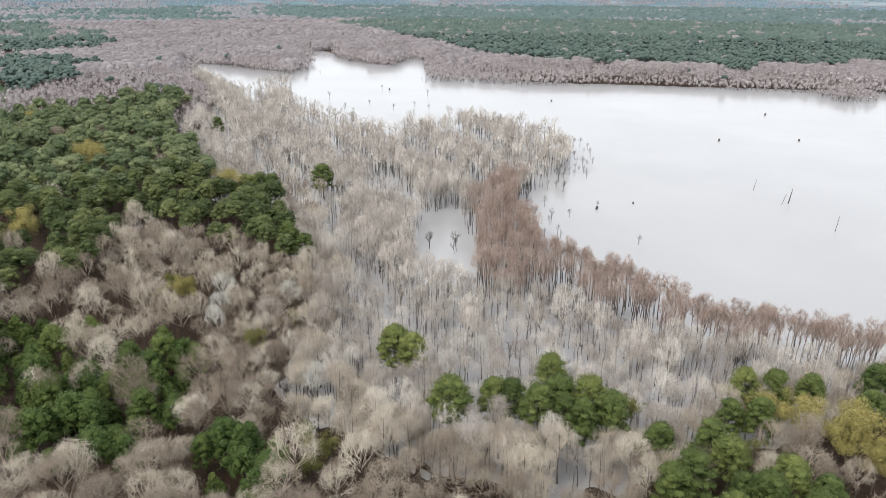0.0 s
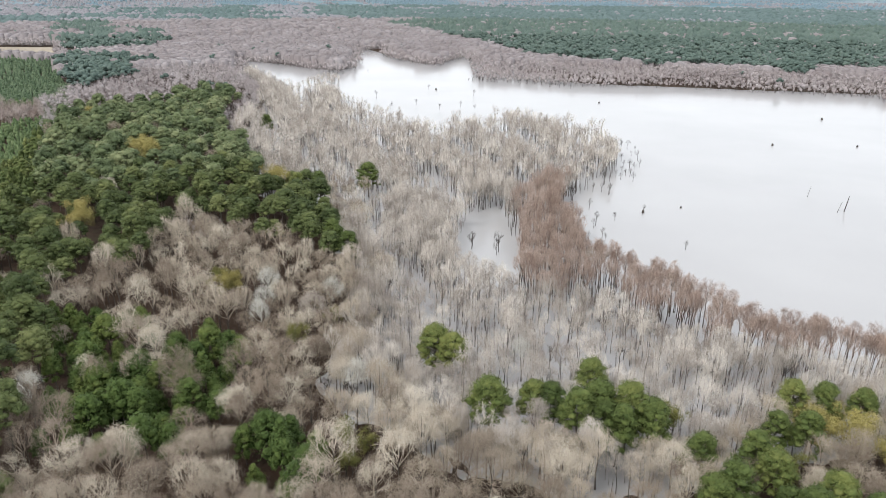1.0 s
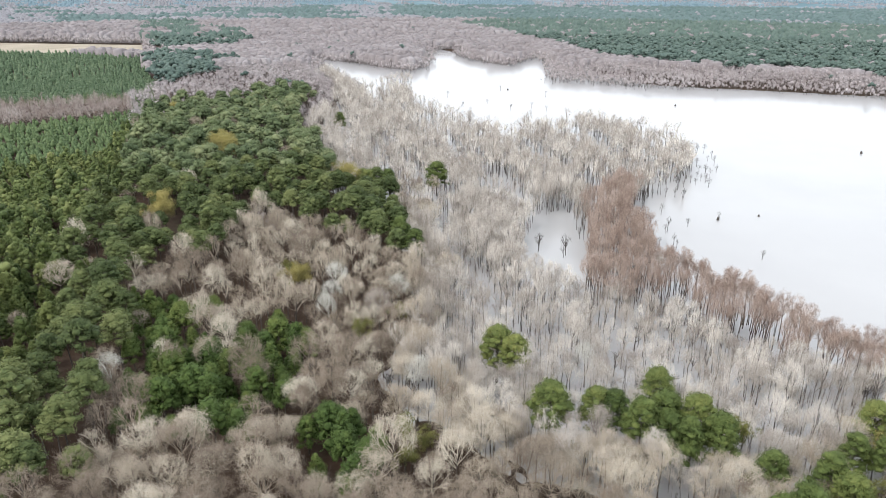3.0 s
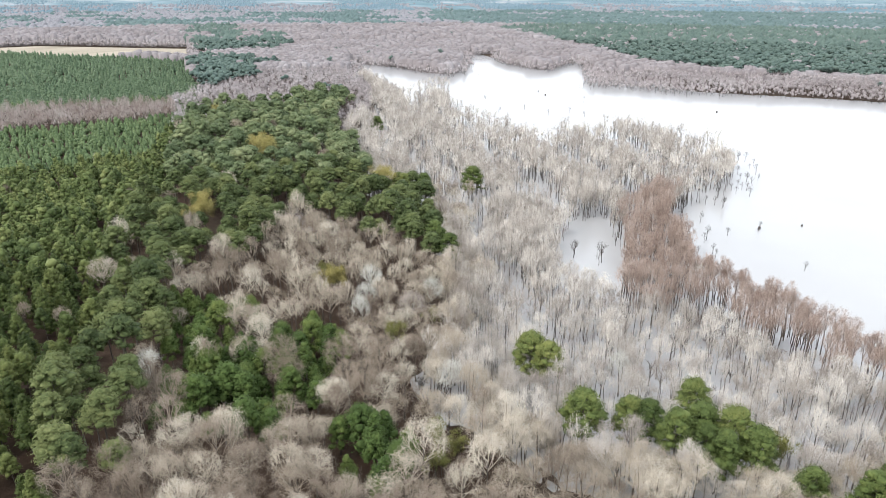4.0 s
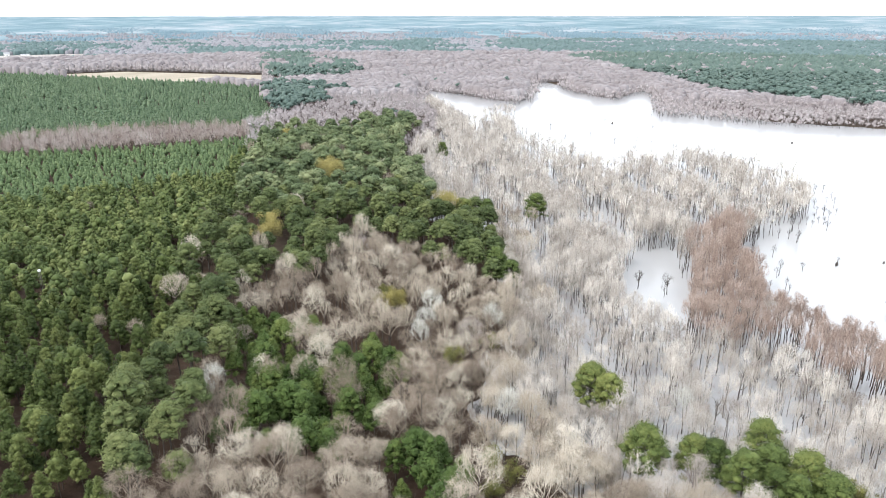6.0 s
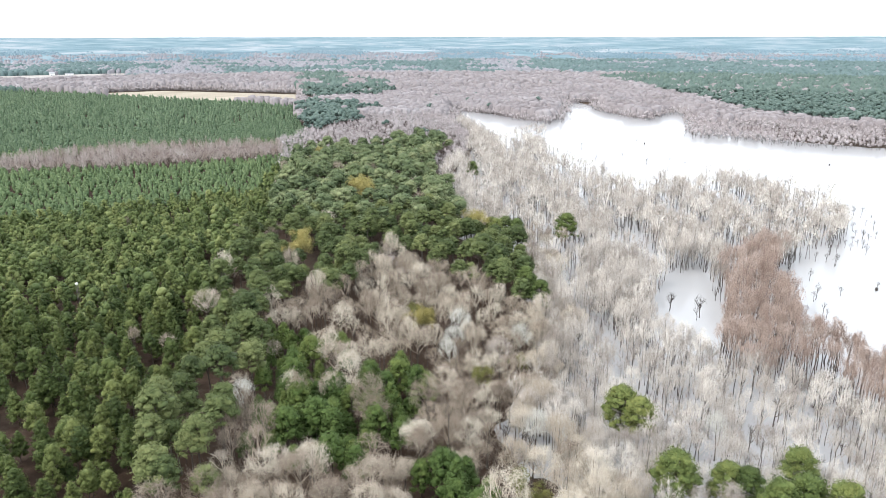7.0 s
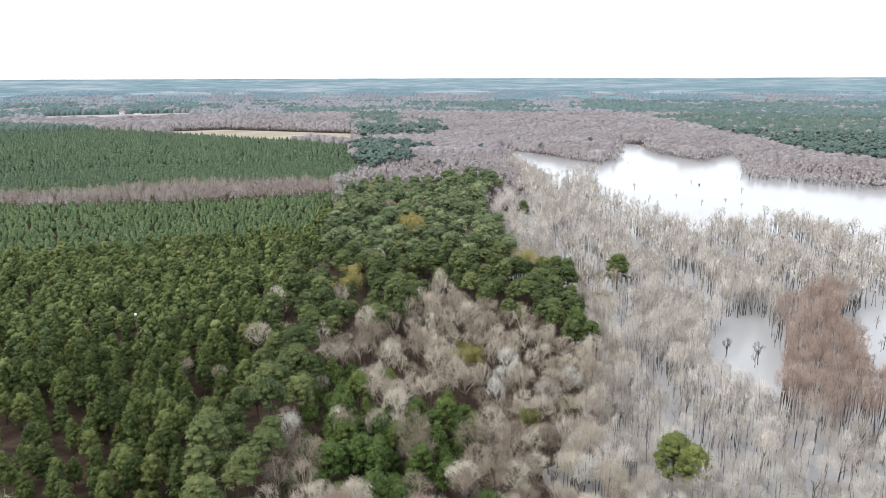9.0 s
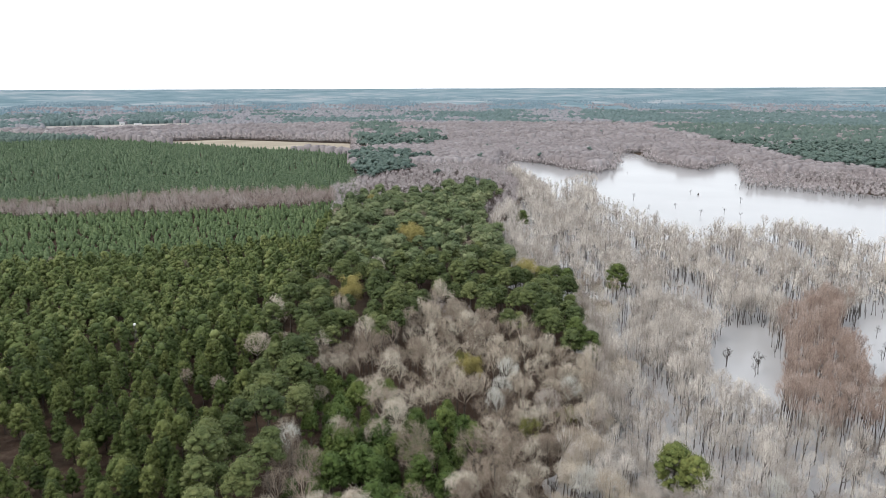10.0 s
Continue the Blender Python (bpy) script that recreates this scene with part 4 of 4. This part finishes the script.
near_all = lambda x, y: any_of(x, y, [LAKE, MATURE, PLANT_1, PLANT_2, HEDGE] + FIELDS) | (inside(x, y, SWAMP) & (y < 560) & (x > -560))
fine_bare = [massed_tree(rng.uniform(10, 13), rng.uniform(3.2, 4.6), 80, 0.085, 0.15, 0.3) for _ in range(10)]
soft_bare = [dome_tree(rng.uniform(10.5, 12), rng.uniform(4.4, 6.0), 30, 0.10) for _ in range(8)]
soft_bare += [dome_tree(rng.uniform(10, 11.5), rng.uniform(4.0, 5.4), 28, 0.10) for _ in range(6)]
shore_bare = [massed_tree(rng.uniform(7, 12), rng.uniform(2.0, 3.6), 44, 0.11, rng.uniform(0.0, 0.4), 0.35) for _ in range(12)]
far_pine = [clumped_pine(rng.uniform(12, 14.5), rng.uniform(4.2, 5.2), 0.6) for _ in range(12)]
pine_domes = [canopy(rng.uniform(3.6, 4.8), rng.uniform(11, 15)) for _ in range(12)]
PINE_PATCHES = [[(-1266, 1031), (-1270, 1140), (-789, 804), (-726, 699), (-784, 648)], [(-705, 563), (-676, 636), (-586, 565), (-488, 436),
        (-533, 429)]]
for step, r0, r1, grow in ((5.6, 240, 780, 1.0), (5.4, 780, 1150, 1.0), (7.6, 1150, 1600, 1.3)):
    x, y = scatter(step, -1900, 900, 100, 1600)
    r = np.hypot(x, y)
    m = ~near_all(x, y) & (r > r0) & (r < r1) & ~pale_strip(x, y) & ~sector(x, y, 53, 90, 0, 760) & ~inside(x * 1.025, y * 1.025, FIELDS[0]) & ~inside(x * 1.05, y * 1.05, FIELDS[0])
    wx, wy = x + 0.03 * r * soft_noise(y, x, 35), y + 0.03 * r * soft_noise(x, y, 45)
    is_pine = any_of(wx, wy, [FAR_PINES] + PINE_PATCHES)
    mixed = rng.uniform(0, 1, len(x))
    is_pine = np.where(is_pine, mixed < 0.91, mixed > 0.997)
    b, p = m & ~is_pine & (edge_distance(x, y, LAKE) > 12) & (edge_distance(x, y, FIELDS[0]) > 34), m & is_pine
    stand("far_bare_woods", "distant pinkish-grey leafless woods", "fine_bare" if r1 < 800 else "far_bare", fine_bare if r1 < 800 else soft_bare, x[b], y[b], ground_height(x[b], y[b]) - 0.2, (rng.uniform(0.85, 1.08, b.sum()) + 0.15 * soft_noise(x[b], y[b], 40) + 0.08 * soft_noise(y[b], x[b], 11)) * grow, smooth=True)
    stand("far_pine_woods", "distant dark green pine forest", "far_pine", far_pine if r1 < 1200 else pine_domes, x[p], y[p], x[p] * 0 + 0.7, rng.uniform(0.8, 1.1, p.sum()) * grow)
# woods that stand with their feet in the far side of the lake
x, y = scatter(4.4, -620, 460, 420, 920)
off = edge_distance(x, y, LAKE) * np.where(inside(x, y, LAKE), 1, -1) + 5 * soft_noise(x, y, 9)
m = (off > -20) & (off < 3) & (np.hypot(x, y) > 600)
stand("far_shore_woods", "leafless woods flooded at the far lake shore", "fine_bare", shore_bare, x[m], y[m], x[m] * 0 - 0.5, rng.uniform(0.6, 1.1, m.sum()))
# low woods round the dry field
x, y = scatter(5.5, -1400, -700, 480, 860)
m = ~near_all(x, y) & (edge_distance(x, y, FIELDS[0]) < 36) & ~any_of(x, y, PINE_PATCHES) & ~inside(x * 1.025, y * 1.025, FIELDS[0]) & ~inside(x * 1.05, y * 1.05, FIELDS[0])
stand("field_edge_woods", "leafless woods along the dry field", "fine_bare", shore_bare, x[m], y[m], ground_height(x[m], y[m]) - 0.2, rng.uniform(0.9, 1.3, m.sum()))
# farther still, up to the foot of the bent-up backdrop: a closed canopy
PINE_SECTORS = [(51, 57, 1625, 2012), (37, 46, 1700, 2384), (71, 80, 1843, 2760), (64, 80, 1196, 1560), (65, 69, 1850, 2424), (61, 64, 1988, 2433), (-18, 33, 1600, 2600)]
domes = [canopy(rng.uniform(5.5, 8.0), rng.uniform(11, 16)) for _ in range(16)]
x, y = scatter(10.5, -2700, 1600, 200, 2700)
m = (np.hypot(x, y) > 1580) & (np.hypot(x, y) < 2600) & ~near_all(x, y) & ~pale_strip(x, y) & ~any_field(x, y)
wx, wy = x + 70 * soft_noise(y, x, 60), y + 70 * soft_noise(x, y, 75)
is_pine = inside(wx, wy, FAR_PINES)
for q in PINE_SECTORS:
    is_pine |= sector(wx, wy, *q)
n = soft_noise(x, y, 130)
is_pine = (is_pine & (n > -0.55)) | (n > 0.45)
is_pine ^= rng.uniform(0, 1, len(x)) > 0.94
b, p = m & ~is_pine, m & is_pine
stand("farthest_bare_woods", "distant leafless woods, painted mauve-grey for haze", "haze_bare", domes, x[b], y[b], x[b] * 0, rng.uniform(0.7, 1.1, b.sum()), smooth=True)
stand("farthest_pine_woods", "distant pine woods, painted blue-green for haze", "haze_pine", domes, x[p], y[p], x[p] * 0, rng.uniform(0.75, 1.2, p.sum()), smooth=True)
# the same woods below and behind the camera
ang, rad = rng.uniform(0, 2 * math.pi, 1500), 170 * np.sqrt(rng.uniform(0, 1, 1500))
x, y = rad * np.sin(ang), rad * np.cos(ang)
az = np.degrees(np.arctan2(-x, y))
m = ~((az > -18) & (az < 80) & (rad > 50)) & (ground_height(x, y) > 0.2)
p = m & (soft_noise(x, y, 20) > 0.3)
b = m & ~p
stand("near_bare_woods", "bare grey-brown hardwoods on leaf litter", "hardwood", [KINDS["hardwood"][2]() for _ in range(6)], x[b], y[b], ground_height(x[b], y[b]), rng.uniform(0.7, 1.1, b.sum()))
stand("near_pine_woods", "green pines among bare hardwoods", "pine", [KINDS["pine"][2]() for _ in range(6)], x[p], y[p], ground_height(x[p], y[p]), rng.uniform(0.7, 1.1, p.sum()))
# woodlots on the bent-up backdrop, lower towards the horizon to fit the view
x, y = scatter(14, -3900, 2000, 100, 3900)
r = np.hypot(x, y)
n = soft_noise(x, y, 210) + 0.6 * soft_noise(x + 900, y - 300, 70) + rng.normal(0, 0.1, len(x))
lower = rng.uniform(0.5, 0.9, len(x)) * np.clip((4300 - r) / 1700, 0.25, 1)
p = (r > 2540) & (r < 3800) & (n > 0.1)
stand("hazy_pine_woods", "woods towards the horizon, haze painted in blue", "haze_far", domes, x[p], y[p], rise(x[p], y[p]) - 3, lower[p], smooth=True)
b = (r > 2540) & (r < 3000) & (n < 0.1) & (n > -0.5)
stand("hazy_bare_woods", "woods towards the horizon, haze painted in pale mauve", "haze_bare", domes, x[b], y[b], rise(x[b], y[b]) - 3, lower[b], smooth=True)

# ---- lake: lone cypresses, dead poles, a stump ----
LAKE_TREES = [(-9, 248), (-29, 284), (-38, 271), (-80, 218), (-70, 216), (-44, 261), (-52, 323), (-57, 276), (-63, 296), (-66, 326),
        (-239, 468), (-179, 489), (-194, 497), (-252, 568), (-242, 476), (-230, 494), (-204, 553), (-204, 480), (-361, 656),
        (-273, 509), (-48, 350), (-46, 362), (-49, 338), (-52, 372)]
x, y = cols(LAKE_TREES)
single_trees("lone_cypress", "thin dark bare cypress alone in open water", "stem", [bare_tree(rng.uniform(6, 9), rng.uniform(1.4, 2.0), 0.35, 7, 4, 5, 1.0, 0.14, ragged=0.25) for _ in range(4)],
             x, y, x * 0 - 0.6, rng.uniform(0.55, 1.0, len(x)), "cypresses in open water")
x, y = scatter(5.0, -460, 0, 150, 640)
near_edge = edge_distance(x, y, LAKE) * np.where(inside(x, y, LAKE), 1, -1)
m = (near_edge > 0.5) & (near_edge < 14) & (rng.uniform(0, 1, len(x)) < 0.22) & (np.hypot(x, y) > 230)
single_trees("edge_cypress", "small dark bare tree standing in water off the shore", "stem", [bare_tree(rng.uniform(6, 10), rng.uniform(1.2, 1.9), 0.35, 6, 4, 5, 1.1, 0.13, ragged=0.25) for _ in range(5)],
             x[m], y[m], x[m] * 0 - 0.6, rng.uniform(0.5, 1.0, m.sum()), "small trees off the shore")


def dead_pole(x, y, height, lean_x, lean_y, radius):
    """A broken dead trunk in the water, with a few stubs of limbs."""
    top = np.array([lean_x, lean_y, height])
    k = np.linspace(0, 1, 5)[:, None]
    pts = k * top + np.concatenate([rng.normal(0, 0.06, (5, 2)), np.zeros((5, 1))], 1) * k
    rad = radius * np.array([1.3, 1.0, 0.85, 0.7, 0.45])
    ob = new("dead_pole")
    link_mesh("trunk", *tapers(pts[:-1], pts[1:], rad[:-1], rad[1:], 6), [M_STEM], ob)
    q = rng.uniform(0.3, 0.9, (5, 1))
    p0 = q * top
    link_mesh("limb_stubs", *spikes(p0, p0 + rng.normal(0, 0.7, (5, 3)) + np.array([0, 0, 0.4]), radius * 0.4), [M_DEAD], ob)
    ob.matrix_basis = pose(x, y, -0.8)
    tagged(ob, "bare dark dead pole leaning in open lake water", "dead trunk", "dead poles in the lake")


for q in ((49, 322, 7.5, 0.9, 0.3, 0.22), (46, 319, 5.5, 1.3, 0.2, 0.10), (36, 339, 6.0, 0.7, 0.4, 0.09), (62, 288, 7.0, 0.6, 0.5, 0.10), (-130, 470, 8.0, 0.3, 0.2, 0.14), (-118, 466, 6.5, 0.2, 0.1, 0.12)):
    dead_pole(*q)


def stump(x, y, size):
    bm = bmesh.new()
    bmesh.ops.create_cone(bm, cap_ends=True, segments=9, radius1=size, radius2=size * 0.6, depth=size * 2.4)
    for v in bm.verts:
        v.co += Vector((random.uniform(-0.12, 0.12), random.uniform(-0.12, 0.12), random.uniform(-0.2, 0.2))) * size
    me = bpy.data.meshes.new("stump")
    bm.to_mesh(me)
    me.materials.append(M_STEM)
    ob = new("stump", me)
    ob.matrix_basis = pose(x, y, size * 0.4)
    tagged(ob, "low dark wet stump rising out of the lake", "stump", "stumps in the lake")


for q in ((-15, 299, 0.5), (24, 448, 0.8), (70, 464, 0.7), (58, 552, 0.9), (-29, 286, 0.7), (-247, 573, 0.9), (-100, 560, 0.8)):
    stump(*q)


# ---- buildings ----
def box(bm, x0, x1, y0, y1, z0, z1):
    vs = [bm.verts.new((x, y, z)) for x in (x0, x1) for y in (y0, y1) for z in (z0, z1)]
    for f in ((0, 1, 3, 2), (4, 6, 7, 5), (0, 4, 5, 1), (2, 3, 7, 6), (0, 2, 6, 4), (1, 5, 7, 3)):
        bm.faces.new([vs[i] for i in f])


def part(name, bm, mat, parent, label=""):
    me = bpy.data.meshes.new(name)
    bmesh.ops.recalc_face_normals(bm, faces=bm.faces[:])
    bm.to_mesh(me)
    bm.free()
    me.materials.append(mat)
    ob = new(name, me)
    ob.parent = parent
    return tagged(ob, label)


def plain(name, colour, rough=0.7):
    m, tree, b = material(name, rough, 0.3)
    lo = tuple(c * 0.85 for c in colour)
    tree.links.new(ramp(tree, noise_node(tree, 0.8, 5), [(0.35, lo), (0.65, colour)]), b.inputs["Base Color"])
    return m


M_WALL, M_ROOF, M_DARK = plain("white_siding", (0.80, 0.80, 0.78)), plain("grey_metal_roof", (0.34, 0.35, 0.36), 0.5), plain("dark_glass", (0.05, 0.06, 0.07), 0.2)


def farm_building(name, label, x, y, turn, w, d, h, ridge, windows):
    ob = new(name)
    bm = bmesh.new()
    box(bm, -w / 2, w / 2, -d / 2, d / 2, 0, h)
    part("wall", bm, M_WALL, ob, "white siding walls")
    bm = bmesh.new()
    e = 0.5
    prof = [(-d / 2 - e, h - 0.1), (0, h + ridge), (d / 2 + e, h - 0.1), (d / 2 + e, h + 0.12), (0, h + ridge + 0.25), (-d / 2 - e, h + 0.12)]
    a = [bm.verts.new((-w / 2 - e, p, z)) for p, z in prof]
    c = [bm.verts.new((w / 2 + e, p, z)) for p, z in prof]
    for i in range(6):
        j = (i + 1) % 6
        bm.faces.new((a[i], a[j], c[j], c[i]))
    for r4 in ((0, 1, 4, 5), (1, 2, 3, 4)):
        bm.faces.new([a[i] for i in r4])
        bm.faces.new([c[i] for i in r4])
    part("roof", bm, M_ROOF, ob, "grey metal gable roof")
    bm = bmesh.new()
    g = [bm.verts.new(v) for v in ((-w / 2, -d / 2, h), (-w / 2, d / 2, h), (-w / 2, 0, h + ridge), (w / 2, -d / 2, h), (w / 2, d / 2, h), (w / 2, 0, h + ridge))]
    bm.faces.new(g[:3])
    bm.faces.new(g[3:])
    part("gable", bm, M_WALL, ob)
    for i in range(windows):
        bm = bmesh.new()
        wx = -w / 2 + (i + 0.5) * w / windows
        box(bm, wx - 0.5, wx + 0.5, -d / 2 - 0.06, -d / 2 + 0.05, 1.0, 2.4)
        part("window", bm, M_DARK, ob, "dark window")
    ob.matrix_basis = pose(x, y, 0.9, 0, 0, turn)
    tagged(ob, label, "house")


farm_building("farmhouse", "white farmhouse with a grey roof beside a pale field", -1790, 709, 68, 12, 8, 5.5, 3.2, 4)
farm_building("farm_shed", "long low pale shed near the farmhouse", -1775, 742, 68, 18, 7, 3.0, 1.6, 0)


def hunting_stand(x, y):
    """A white box on four legs between the young pines."""
    ob = new("hunting_stand")
    bm = bmesh.new()
    box(bm, -0.32, 0.32, -0.32, 0.32, 9.2, 9.75)
    part("cabin", bm, M_WALL, ob, "white box cabin")
    bm = bmesh.new()
    box(bm, -0.4, 0.4, -0.4, 0.4, 9.75, 9.8)
    part("roof", bm, M_WALL, ob)
    for sx in (-0.27, 0.27):
        for sy in (-0.27, 0.27):
            bm = bmesh.new()
            box(bm, sx - 0.05, sx + 0.05, sy - 0.05, sy + 0.05, 0, 9.2)
            part("leg", bm, M_DEAD, ob)
    ob.matrix_basis = pose(x, y, float(ground_height(np.array([x]), np.array([y]))[0]) - 0.05, 0, 0, 20)
    tagged(ob, "small white box stand on legs among young pines", "hunting stand")


hunting_stand(-235, 90)
for i, q in enumerate([(63.5, 73.5, 1590, 1960)] + FAR_FIELDS):
    a = np.radians(np.linspace(q[0], q[1], 6))
    ring = [(-math.sin(k) * q[2], math.cos(k) * q[2]) for k in a] + [(-math.sin(k) * q[3], math.cos(k) * q[3]) for k in a[::-1]]
    sheet("field_%d" % (i + 2), ring, M_PALE, "pale open stubble field among distant woods", 1.4)
